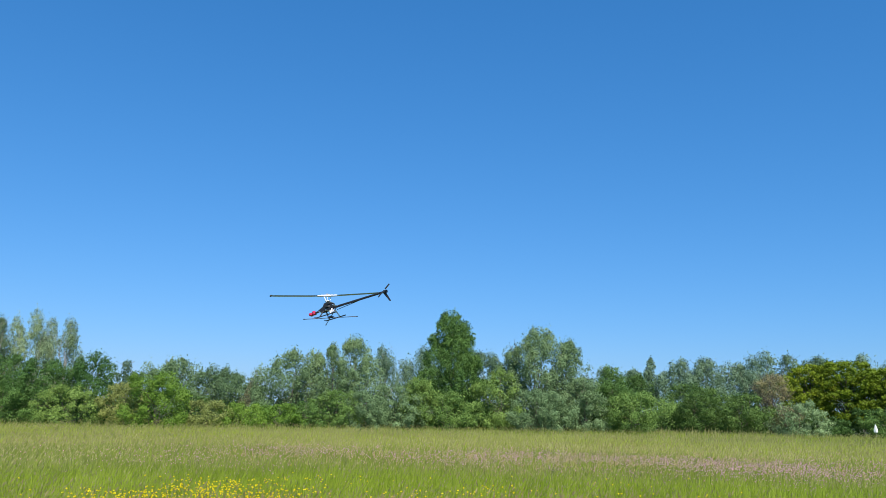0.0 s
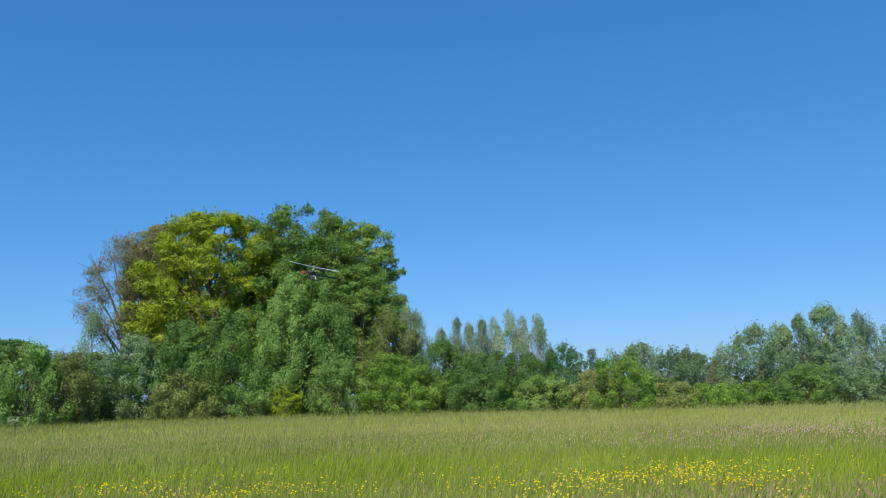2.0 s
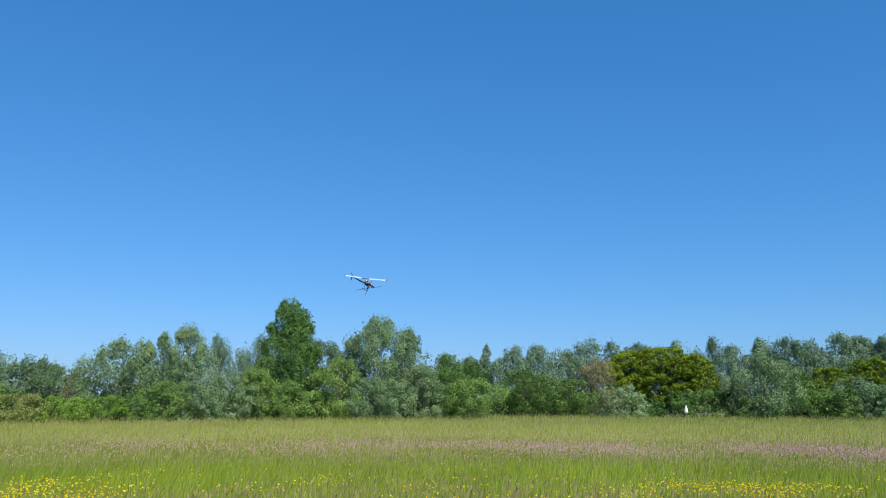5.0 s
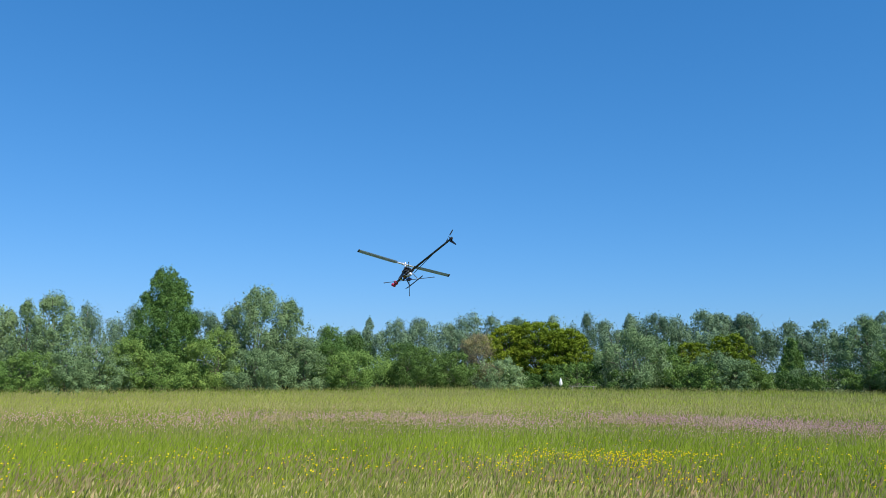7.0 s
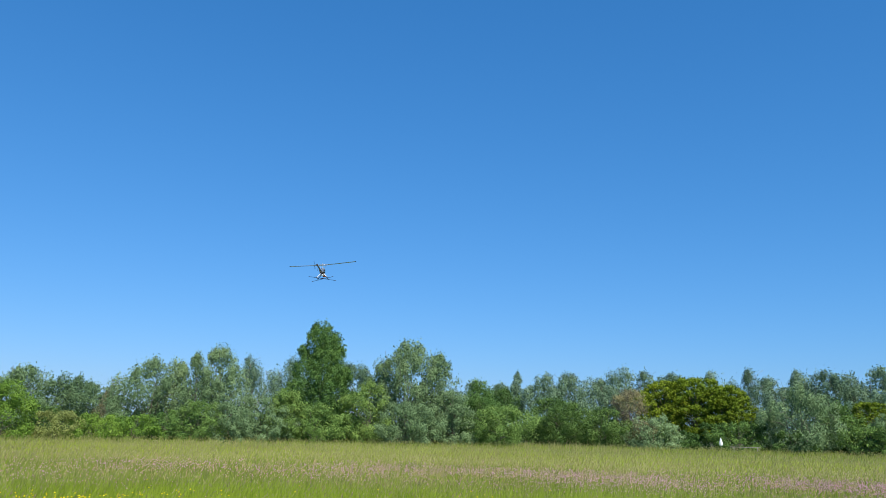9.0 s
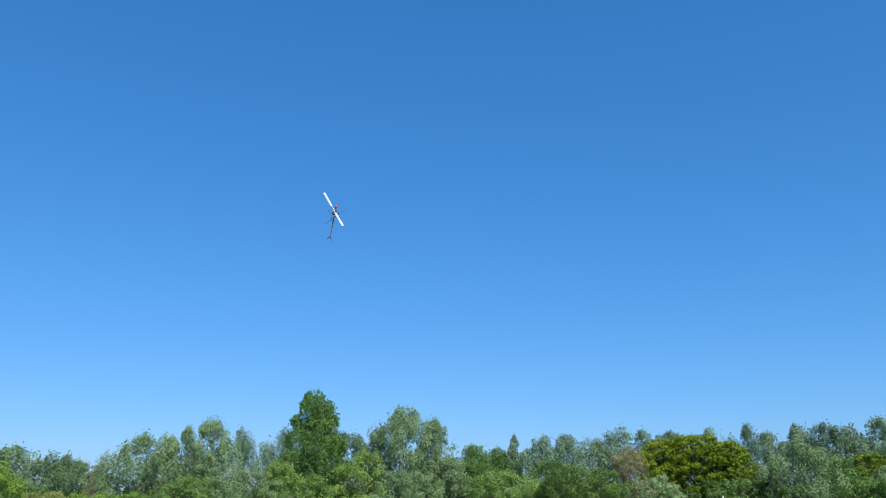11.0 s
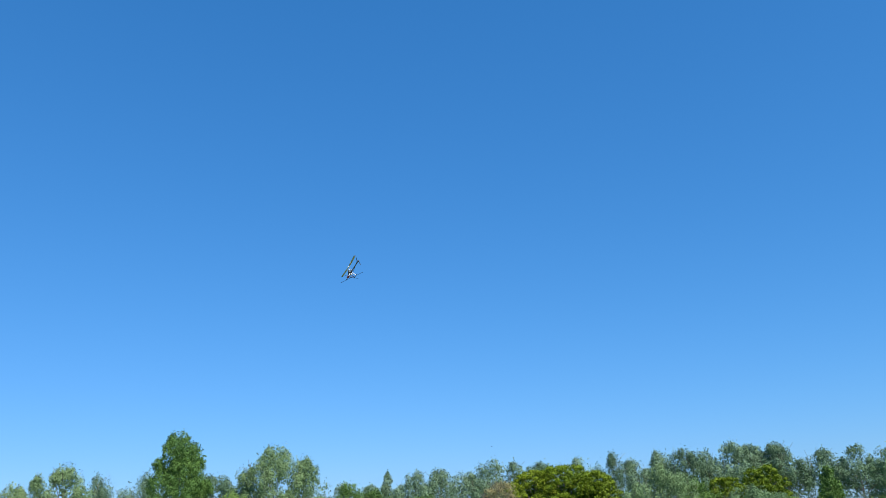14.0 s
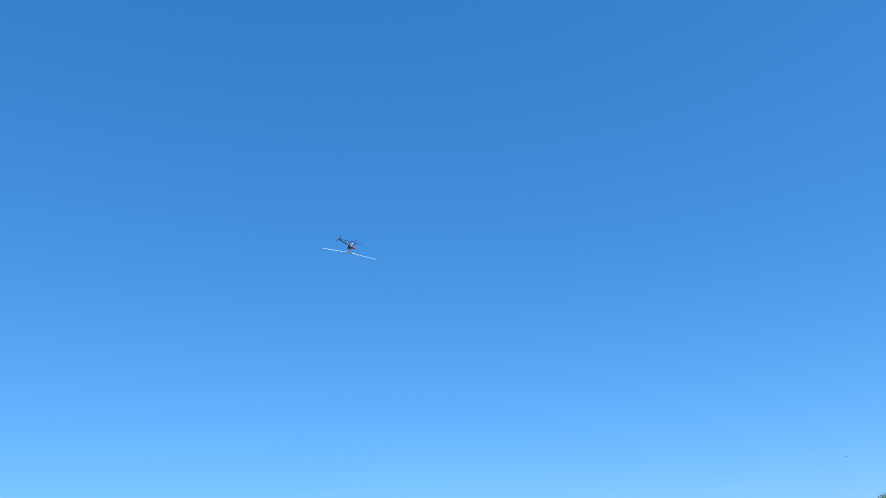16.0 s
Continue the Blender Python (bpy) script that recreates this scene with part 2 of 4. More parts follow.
def plant(kind, x, y, height, width, tone):
    global count
    count += 1
    rng = np.random.default_rng(100 + count)
    low, lobe, tall, leaf, slim, rise, fill, inset = KINDS[kind]
    dist = math.hypot(x, y)
    if dist > 84:
        fill *= 0.85
    R = width / 2
    big = math.sqrt(width * height)
    base_size = min(lobe * big ** 0.78, R * 0.55, height * 0.3 / tall ** 0.5)
    skin = math.pi * width * height * 0.8
    n = int(np.clip(skin / (math.pi * base_size ** 2 * tall) * {"poplar": 1.8, "oak": 1.15, "bush": 1.05, "aspen": 1.1}.get(kind, 1.15), 12, 340))
    span = height * (1 - low)
    # lobes: clumps of leaves along the outline of the crown and within it
    h = rng.random(n * 8)
    p = profile(kind, h)
    h = h[rng.random(len(h)) < p][:n]
    n = len(h)
    h[:3] = (0.98, 0.92, 0.95)
    ang = rng.random(n) * 2 * math.pi
    size = base_size * rng.uniform(0.6, 1.25, n)
    deep = np.where(rng.random(n) < 0.72, 1.0, np.sqrt(rng.random(n)))
    r = np.maximum(R * profile(kind, h) - size * inset, 0) * deep * rng.uniform(0.70, 1.14, n)
    cen = np.stack([r * np.cos(ang), r * np.sin(ang), height * low + span * h - size * tall * inset * h], 1)
    cen[:, 2] = np.minimum(cen[:, 2], height - size * tall * rng.uniform(0.72, 1.3, n))
    cen[:, 2] = np.maximum(cen[:, 2], size * 0.45)
    # a slight lean and sway of the whole crown
    sway = rng.normal(0, 0.03, 2)
    cen[:, :2] += np.outer(cen[:, 2], sway)
    # leaves
    size_leaf = leaf * float(np.clip(dist / 70, 0.8, 1.35)) 
    area = 4 * math.pi * np.mean(size ** 2) * (0.4 + 0.6 * tall)
    per = int(np.clip(fill * area / (size_leaf ** 2 * slim * 0.6) * 0.66, 16, 1300))
    idx = np.repeat(np.arange(n), per)
    m = len(idx)
    d = rng.normal(size=(m, 3))
    d /= np.linalg.norm(d, axis=1)[:, None]
    d[:, 2] = np.where(rng.random(m) < 0.35, np.abs(d[:, 2]), d[:, 2])
    shell = 1 - 0.5 * rng.random(m) ** 2.2
    shell *= 1 + 0.09 * rng.normal(size=m) * (rng.random(m) < 0.25)
    pos = cen[idx] + d * shell[:, None] * size[idx][:, None] * np.array([1, 1, tall])
    # sprays: twigs full of leaves that reach out of each clump and break its outline
    sprays = 5
    way = rng.normal(size=(n, sprays, 3)) + np.array([0, 0, 0.35 + rise * 0.8])
    way[:, :, :2] += 0.9 * (cen[:, None, :2] / max(R, 0.5))
    way /= np.linalg.norm(way, axis=2)[:, :, None]
    reach = rng.uniform(1.02, 1.75 if kind == "poplar" else 1.42, (n, sprays))
    which = rng.integers(0, sprays, m)
    on = rng.random(m) < (0.30 if kind == "poplar" else 0.16 if dist < 84 else 0.06)
    out = rng.uniform(0.55, 1.0, m) * reach[idx, which]
    twig = cen[idx] + way[idx, which] * (out * size[idx])[:, None] * np.array([1, 1, 0.5 + 0.5 * tall]) + rng.normal(0, 0.09, (m, 3)) * size[idx][:, None]
    pos = np.where(on[:, None], twig, pos)
    inward = np.array([x, y]) / dist
    # the side turned to the wood is thinner, with larger leaves; so is what stands behind other trees
    hidden = (pos[:, :2] @ inward) / R
    back = hidden > 0.12
    thin = rng.random(m) < np.where(back, 0.62 if kind == "oak" else 0.45 if kind == "poplar" else 0.78, 0.0)
    if dist > 82:
        thin |= (pos[:, 2] < height * 0.42) & (rng.random(m) < 0.85)
    if abs(math.degrees(math.atan2(x, y))) > 52 and x > 0:
        thin |= rng.random(m) < 0.6
    if kind in ("willow", "birch", "aspen", "twiggy"):
        # wisps that stand out of the top of each clump
        wisp = rng.random(m) < (0.13 if dist < 84 else 0.05)
        lift = rng.random(m) ** 1.6 * size[idx] * tall * 0.8
        pos[:, 2] += np.where(wisp & (d[:, 2] > 0), lift, 0)
        pos[:, :2] -= np.where(wisp, 0.3, 0)[:, None] * (pos[:, :2] - cen[idx][:, :2])
    keep = (pos[:, 2] > 0.05) & (pos[:, 2] < height * 1.06) & ~thin
    pos, d, back = pos[keep], d[keep], back[keep]
    m = len(pos)
    nor = d + rng.normal(0, 0.30, (m, 3))
    nor /= np.linalg.norm(nor, axis=1)[:, None]
    along = rng.normal(size=(m, 3)) + np.array([0, 0, 1.6 * rise])
    along -= nor * np.sum(along * nor, 1)[:, None]
    along /= np.linalg.norm(along, axis=1)[:, None] + 1e-9
    side = np.cross(nor, along)
    L = (size_leaf * np.where(back, 1.5, 1.0) * rng.uniform(0.55, 1.25, m))[:, None]
    Wd = L * slim * rng.uniform(0.7, 1.2, m)[:, None]
    v = np.empty((m, 3, 3))
    v[:, 0] = pos - along * L * 0.5
    v[:, 1] = pos + side * Wd * 0.6 + along * L * 0.45
    v[:, 2] = pos - side * Wd * 0.6 + along * L * 0.3
    if kind != "twiggy":
        # the dense inside of the crown: fewer, larger sprays of leaves that close it off
        k = int(np.clip(width * height * 26, 200, 5000))
        ch = rng.uniform(0.02, 0.42 if kind == "birch" else 0.88, k)
        cr = R * profile(kind, ch) * (0.74 if kind == "willow" else 0.60) * np.sqrt(rng.random(k))
        ca = rng.random(k) * 2 * math.pi
        cc = np.stack([cr * np.cos(ca), cr * np.sin(ca), height * low + span * ch * 0.94], 1)
        cc[:, :2] += np.outer(cc[:, 2], sway)
        cs = (0.22 if kind == "birch" else 0.28) * float(np.clip(base_size, 0.6, 1.1))
        inner = cc[:, None, :] + rng.normal(0, cs, (k, 3, 3)) * 0.52
        inner[:, :, 2] = np.maximum(inner[:, :, 2], 0.03)
        v = np.concatenate([v, inner])
        m = len(v)
    f = np.arange(v.shape[0] * v.shape[1]).reshape(m, v.shape[1])
    # trunk and limbs
    tr = max(0.04, 0.014 * height) * (1.5 if kind == "oak" else 1.0)
    rows = []
    stems = 1 if kind in ("oak", "poplar", "aspen") else (2 if kind in ("birch", "willow") else 4)
    for k in range(stems):
        off = rng.normal(0, 0.10 * R * (stems > 1), 2)
        pts = [np.array([off[0] * (1 + 0.9 * q), off[1] * (1 + 0.9 * q), 0]) + np.array([*(sway * height * q), height * 0.86 * q])
               + np.append(rng.normal(0, 0.012 * height * (q > 0), 2), 0) for q in (0, 0.25, 0.5, 0.75, 1)]
        for q in range(4):
            a, b = tr * (1 - 0.23 * q) / math.sqrt(stems), tr * (1 - 0.23 * (q + 1)) / math.sqrt(stems)
            rows.append((pts[q], pts[q + 1], a, max(b, 0.012)))
    for k in rng.permutation(n)[:min(n, 26 if kind in ("oak", "twiggy") else 14)]:
        c = cen[k]
        base = np.array([*(sway * c[2] * 0.6), max(c[2] * 0.62 - 0.1 * R, 0.1)])
        mid = base * 0.45 + c * 0.55 + np.array([0, 0, 0.10 * R])
        rows.append((base, mid, tr * 0.42, tr * 0.26))
        rows.append((mid, c, tr * 0.26, tr * 0.10))
        if kind in ("twiggy", "birch", "willow"):
            for _ in range(16 if kind == "twiggy" else 4):
                e = c + rng.normal(0, 0.8, 3) * size[k] + np.array([0, 0, size[k] * tall * 0.8])
                e[2] = min(e[2], height)
                rows.append((c, e, tr * 0.10, 0.012))
    tv, tf = rods(rows)
    thing = new(NAMES[kind], None)
    thing.empty_display_size = 0.5
    thing.matrix_basis = pose(x, y, 0)
    bark = PALE_BARK if kind == "birch" or tone == "twig" else BARK
    trunk = new("trunk", mesh_of("trunk", tv, tf, [bark], smooth=True))
    crown = new("crown", mesh_of("crown", v.reshape(-1, 3), f, [LEAVES[tone]]))
    for ob in (trunk, crown):
        ob.parent = thing
    size_word = "low " if height < 4 else ("large " if height > 14 else "")
    where = "behind others" if dist > 84 else "beside the meadow"
    tagged(thing, f"{size_word}{SHAPES[kind]} {LOOKS[tone]}, {where}", "bush" if kind == "bush" else "tree",
           "bushes along the meadow" if kind == "bush" else "trees along the meadow")
    return thing


# ---- ground and meadow ----
def meadow_material(name):
    m = bpy.data.materials.new(name)
    m.use_nodes = True
    nt = m.node_tree
    b = nt.nodes["Principled BSDF"]
    b.inputs["Roughness"].default_value = 0.95
    tc = nt.nodes.new("ShaderNodeTexCoord")
    big = nt.nodes.new("ShaderNodeTexNoise")
    big.inputs["Scale"].default_value = 0.12
    big.inputs["Detail"].default_value = 5
    fine = nt.nodes.new("ShaderNodeTexNoise")
    fine.inputs["Scale"].default_value = 7
    fine.inputs["Detail"].default_value = 5
    for n in (big, fine):
        nt.links.new(tc.outputs["Object"], n.inputs["Vector"])
    a = nt.nodes.new("ShaderNodeMath")
    a.operation = "MULTIPLY_ADD"
    a.inputs[1].default_value = 0.6
    nt.links.new(fine.outputs["Fac"], a.inputs[0])
    h = nt.nodes.new("ShaderNodeMath")
    h.operation = "MULTIPLY"
    h.inputs[1].default_value = 0.4
    nt.links.new(big.outputs["Fac"], h.inputs[0])
    nt.links.new(h.outputs["Value"], a.inputs[2])
    ramp = nt.nodes.new("ShaderNodeValToRGB")
    ramp.color_ramp.elements[0].position, ramp.color_ramp.elements[0].color = 0.35, (0.06, 0.11, 0.02, 1)
    ramp.color_ramp.elements[1].position, ramp.color_ramp.elements[1].color = 0.68, (0.20, 0.23, 0.07, 1)
    nt.links.new(a.outputs["Value"], ramp.inputs["Fac"])
    nt.links.new(ramp.outputs["Color"], b.inputs["Base Color"])
    bp = nt.nodes.new("ShaderNodeBump")
    bp.inputs["Strength"].default_value = 0.8
    nt.links.new(fine.outputs["Fac"], bp.inputs["Height"])
    nt.links.new(bp.outputs["Normal"], b.inputs["Normal"])
    return m


def ground():
    bm = bmesh.new()
    bmesh.ops.create_circle(bm, cap_ends=True, radius=2500, segments=64)
    me = bpy.data.meshes.new("ground")
    bm.to_mesh(me)
    bm.free()
    me.materials.append(meadow_material("meadow_soil"))
    tagged(new("ground", me), "flat meadow ground under tall grass", "ground", kind="structure")


ground()

STALKS = {
    "fresh": leaf_material("grass_fresh", (0.19, 0.275, 0.020), (0.43, 0.53, 0.060), 0.35, 0.25, 0.6),
    "olive": leaf_material("grass_olive", (0.215, 0.25, 0.05), (0.425, 0.455, 0.125), 0.3, 0.12, 0.7),
    "straw": leaf_material("grass_seed_head", (0.29, 0.285, 0.10), (0.52, 0.50, 0.21), 0.3, 0.2, 0.8),
    "brown": leaf_material("grass_seed_head_reddish", (0.38, 0.29, 0.14), (0.56, 0.46, 0.23), 0.3, 0.2, 0.8),
}
PINK = leaf_material("pink_petal", (0.58, 0.30, 0.35), (0.80, 0.52, 0.56), 0.35, 0.4, 0.7)
YELLOW = leaf_material("yellow_petal", (0.76, 0.60, 0.012), (0.90, 0.80, 0.030), 0.3, 0.4, 0.5)


def smooth_noise(x, y, s, seed=0.0):
    return np.array([noise.noise((a / s + seed, b / s - seed, seed)) for a, b in zip(x, y)])


def scatter(rng, n, near, far, az0=-62.0, az1=70.0):
    """Places spread over a part of the meadow: metres from the pilot's stand, degrees to the left."""
    d = np.sqrt(rng.uniform(near ** 2, far ** 2, n))
    a = np.radians(rng.uniform(az0, az1, n))
    return -np.sin(a) * d, np.cos(a) * d, d, np.degrees(a)


def blades(rng, x, y, height, width, lean, plain=False):
    """Bent grass blades: two stacked pieces, the upper one a point, all leaning with the wind."""
    n = len(x)
    turn = rng.random(n) * math.pi
    ux, uy = np.cos(turn) * width / 2, np.sin(turn) * width / 2
    bend = rng.normal(0, 0.16, (n, 2)) + np.array([lean, 0])
    v = np.zeros((n, 5, 3))
    mid, top = height * 0.55, height
    v[:, 0] = np.stack([x - ux, y - uy, 0 * x], 1)
    v[:, 1] = np.stack([x + ux, y + uy, 0 * x], 1)
    mx, my = x + bend[:, 0] * mid * 0.5, y + bend[:, 1] * mid * 0.5
    v[:, 2] = np.stack([mx + ux * 0.8, my + uy * 0.8, mid], 1)
    v[:, 3] = np.stack([mx - ux * 0.8, my - uy * 0.8, mid], 1)
    v[:, 4] = np.stack([x + bend[:, 0] * top * 1.3, y + bend[:, 1] * top * 1.3, top], 1)
    k = np.arange(n)[:, None] * 5
    f = np.concatenate([np.stack([k + 0, k + 1, k + 2], 2), np.stack([k + 0, k + 2, k + 3], 2), np.stack([k + 3, k + 2, k + 4], 2)], 1)
    if plain:
        return v[:, (0, 1, 4)].reshape(-1, 3), np.arange(n * 3).reshape(n, 3)
    return v.reshape(-1, 3), f.reshape(-1, 3)


def heads(rng, x, y, z, length, width, lean):
    """Seed heads and flower heads: small leaning lozenges in two crossed planes."""
    n = len(x)
    turn = rng.random(n) * math.pi
    ax = np.stack([rng.normal(0, 0.25, n) + lean, rng.normal(0, 0.25, n), np.ones(n)], 1)
    ax /= np.linalg.norm(ax, axis=1)[:, None]
    c = np.stack([x, y, z], 1)
    vs = []
    for q in (0, math.pi / 2):
        u = np.stack([np.cos(turn + q), np.sin(turn + q), 0 * x], 1)
        vs += [c - ax * length[:, None] / 2, c + u * width[:, None] / 2, c + ax * length[:, None] / 2, c - u * width[:, None] / 2]
    v = np.stack(vs, 1)
    k = np.arange(n)[:, None] * 8
    f = np.concatenate([np.stack([k + q, k + q + 1, k + q + 2, k + q + 3], 2) for q in (0, 4)], 1)
    return v.reshape(-1, 3), f.reshape(-1, 4)


def grow_meadow():
    rng = np.random.default_rng(7)
    # rings of the meadow: metres, blades, width of a blade
    rings = ((5.0, 9.0, 24000, 0.009), (9.0, 18.0, 80000, 0.011), (18.0, 32.0, 100000, 0.022), (32.0, 50.0, 84000, 0.030), (50.0, 78.0, 64000, 0.050))
    for near, far, n, w in rings:
        x, y, d, az = scatter(rng, n, near, far)
        patch = smooth_noise(x, y, 5.0, 1.3)
        lush = np.exp(-((d - 16.0) / 4.5) ** 2)
        h = (0.30 + 0.22 * rng.random(n) ** 1.5 + 0.07 * patch + 0.06 * lush) * (0.95 if near < 18 else 0.85)
        v, f = blades(rng, x, y, h, w * rng.uniform(0.6, 1.3, n), 0.12, near >= 18)
        # the lush ring is fresh green; beyond it and close by the grass has run to seed
        fresh = (rng.random(n) < np.clip(0.22 + 0.75 * lush + 0.35 * patch, 0.05, 0.97)).astype(int)
        me = mesh_of("grass", v, f, [STALKS["olive"], STALKS["fresh"]], fresh if near >= 18 else np.repeat(fresh, 3))
        tagged(new("grass", me), "tall green meadow grass in loose tufts", "grass", kind="stuff")
        # seed heads above the blades
        m = int(n * (0.52 if near < 18 else 0.30))
        x, y, d, az = scatter(rng, m, near, far)
        patch = smooth_noise(x, y, 4.0, 4.1)
        lush = np.exp(-((d - 15.5) / 4.0) ** 2)
        band = np.exp(-((d - 21.5 - 1.6 * smooth_noise(x, y, 9.0, 2.2)) / 3.2) ** 2)
        close = np.clip((12.5 - d) / 3.0, 0, 1)
        keep = rng.random(m) < np.clip(0.75 - 0.62 * lush + 0.3 * patch, 0.08, 1)
        brown = (rng.random(m) < np.clip(0.06 + 0.75 * band * np.clip((18 - az) / 8, 0.05, 1) + close * (0.25 + 1.1 * patch) + 0.2 * patch, 0.03, 0.95)).astype(int)[keep]
        x, y, d = x[keep], y[keep], d[keep]
        z = (0.34 + 0.26 * rng.random(len(x))) * (1.0 if near < 32 else 0.82)
        s = np.clip(d / 22, 0.55, 2.2)
        tuft = 1 + 0.5 * brown * (d < 14)
        v, f = heads(rng, x, y, z, 0.075 * (0.6 + 0.45 * s) * tuft, (0.014 * s + 0.008) * tuft, 0.35)
        me = mesh_of("grass_seed_heads", v, f, [STALKS["straw"], STALKS["brown"]], np.repeat(brown, 2))
        tagged(new("grass_seed_heads", me), "straw and reddish seed heads of meadow grass", "grass", kind="stuff")
    # pink flowers: a band across the meadow, thickest to the right, and loose heads close by
    n = 240000
    x, y, d, az = scatter(rng, n, 6, 31)
    patch = smooth_noise(x, y, 3.0, 8.4)
    band = np.exp(-((d - 21.5 - 1.6 * smooth_noise(x, y, 9.0, 2.2)) / 2.9) ** 2)
    thick = np.interp(az, [-56, -45, -38, -30, -20, -8, 2, 10, 16, 24], [0.5, 0.85, 1.0, 0.65, 0.45, 0.36, 0.14, 0.20, 0.10, 0.02])
    close = np.clip((12.0 - d) / 3.0, 0, 1)
    keep = rng.random(n) < np.clip(band * thick * np.clip(0.55 + 1.3 * patch, 0.05, 1) + 0.13 * close * np.clip(0.1 + 2.2 * patch, 0, 1), 0, 1)
    x, y, d = x[keep], y[keep], d[keep]
    s = np.clip(d / 22, 0.5, 1.4)
    v, f = heads(rng, x, y, 0.36 + 0.2 * rng.random(len(x)), 0.032 * s, 0.028 * s, 0.1)
    tagged(new("pink_flowers", mesh_of("pink_flowers", v, f, [PINK])), "pink wild flowers in a band across the meadow", "flowers", kind="stuff")
    # yellow flowers in the lush grass
    n = 120000
    x, y, d, az = scatter(rng, n, 5, 19)
    patch = smooth_noise(x, y, 1.3, 5.7)
    ring = np.exp(-((d - 12.0) / 2.0) ** 2)
    thick = np.interp(az, [-56, -42, -33, -27, -22, -2, 4, 8, 14, 22, 35, 50, 70], [0.8, 0.9, 1.0, 0.6, 0.15, 0.12, 0.4, 0.8, 0.7, 0.4, 0.2, 0.5, 0.5])
    keep = rng.random(n) < np.clip(ring * thick * np.clip(0.05 + 1.6 * patch, 0.02, 0.6), 0, 1)
    x, y, d = x[keep], y[keep], d[keep]
    v, f = heads(rng, x, y, 0.38 + 0.14 * rng.random(len(x)), np.full(len(x), 0.024), np.full(len(x), 0.034), 0.1)
    tagged(new("yellow_flowers", mesh_of("yellow_flowers", v, f, [YELLOW])), "yellow buttercups scattered in lush green grass", "flowers", kind="stuff")


grow_meadow()


def dry_reeds():
    """Pale dead stalks in front of the dark gap in the wood."""
    rng = np.random.default_rng(21)
    n = 260
    x, y, d, az = scatter(rng, n, 61.0, 63.5, -23.5, -14.0)
    keep = smooth_noise(x, y, 1.2, 3.3) > -0.05
    x, y = x[keep], y[keep]
    v, f = blades(rng, x, y, rng.uniform(0.45, 0.9, len(x)), rng.uniform(0.03, 0.05, len(x)), 0.05, True)
    tagged(new("dry_reeds", mesh_of("dry_reeds", v, f, [STALKS["straw"]])), "pale dry reed stalks at the wood's edge", "reeds", kind="stuff")


dry_reeds()

# ---- the edge of the wood, from left to right ----
plant("willow", -63.6, 42.5, 6.2, 7.8, "olive")
plant("birch", -66.3, 46.5, 10.0, 5.5, "far")
plant("twiggy", -67.3, 50.7, 17.6, 8.2, "rust")
plant("twiggy", -64.2, 52.0, 18.6, 6.6, "rust")
plant("oak", -65.2, 54.0, 19.2, 8.6, "olive")
plant("oak", -58.9, 53.7, 19.3, 14.4, "yellow")
plant("oak", -58.0, 62.5, 18.6, 9.5, "leaf")
plant("oak", -53.0, 59.6, 20.2, 15.4, "leaf")
plant("oak", -45.9, 61.1, 13.4, 9.8, "leaf")
plant("oak", -51.2, 63.0, 19.5, 11.0, "leaf")
plant("aspen", -47.0, 52.3, 12.4, 7.9, "mid")
plant("aspen", -44.8, 54.5, 11.6, 6.0, "mid")
plant("willow", -51.4, 49.9, 9.2, 9.2, "green")
plant("willow", -56.0, 48.0, 8.7, 7.8, "mid")
plant("willow", -58.2, 45.1, 7.4, 7.3, "grey")
plant("bush", -59.1, 42.7, 5.9, 5.9, "green")
plant("bush", -52.8, 46.3, 4.0, 7.0, "olive")
plant("bush", -48.2, 49.2, 3.9, 5.5, "green")
plant("bush", -45.3, 49.6, 2.8, 2.8, "yellow")
plant("bush", -60.1, 40.0, 4.2, 5.8, "green")
plant("bush", -42.0, 52.3, 4.6, 5.2, "green")
plant("aspen", -41.0, 58.1, 9.2, 7.0, "olive")
plant("birch", -41.0, 60.5, 9.6, 4.3, "pale")
plant("birch", -35.3, 61.5, 7.7, 3.1, "pale")
plant("birch", -32.8, 61.8, 7.9, 3.4, "pale")
plant("birch", -30.1, 62.0, 7.9, 3.1, "pale")
plant("birch", -37.0, 60.3, 7.2, 3.4, "pale")
plant("birch", -39.1, 59.9, 9.0, 4.5, "pale")
plant("bush", -39.1, 54.4, 5.0, 5.4, "bright")
plant("bush", -36.1, 54.1, 4.0, 5.8, "bright")
plant("birch", -35.2, 59.7, 7.8, 4.1, "pale")
plant("birch", -33.2, 59.9, 7.7, 3.7, "pale")
plant("birch", -30.4, 60.2, 8.2, 4.3, "pale")
plant("birch", -28.2, 60.3, 7.6, 4.3, "pale")
plant("willow", -35.3, 57.3, 6.0, 5.8, "dark")
plant("bush", -31.3, 56.6, 4.8, 5.2, "dark")
plant("bush", -27.8, 56.8, 4.5, 5.3, "dark")
plant("willow", -24.5, 57.1, 5.0, 4.5, "dark")
plant("bush", -25.3, 55.0, 2.7, 4.9, "green")
plant("bush", -29.9, 54.9, 2.7, 6.0, "dark")
plant("bush", -21.5, 55.7, 3.0, 3.5, "olive")
plant("bush", -19.1, 54.6, 3.8, 4.8, "bright")
plant("willow", -31.0, 79.3, 5.6, 3.5, "far")
plant("willow", -24.6, 74.7, 5.7, 9.1, "grey")
plant("willow", -21.4, 76.2, 5.1, 9.7, "grey")
plant("willow", -19.7, 77.0, 4.3, 6.9, "grey")
plant("birch", -16.8, 72.4, 3.9, 3.1, "twig")
plant("bush", -16.1, 56.5, 1.9, 4.0, "olive")
plant("bush", -14.0, 57.7, 1.8, 4.6, "bright")
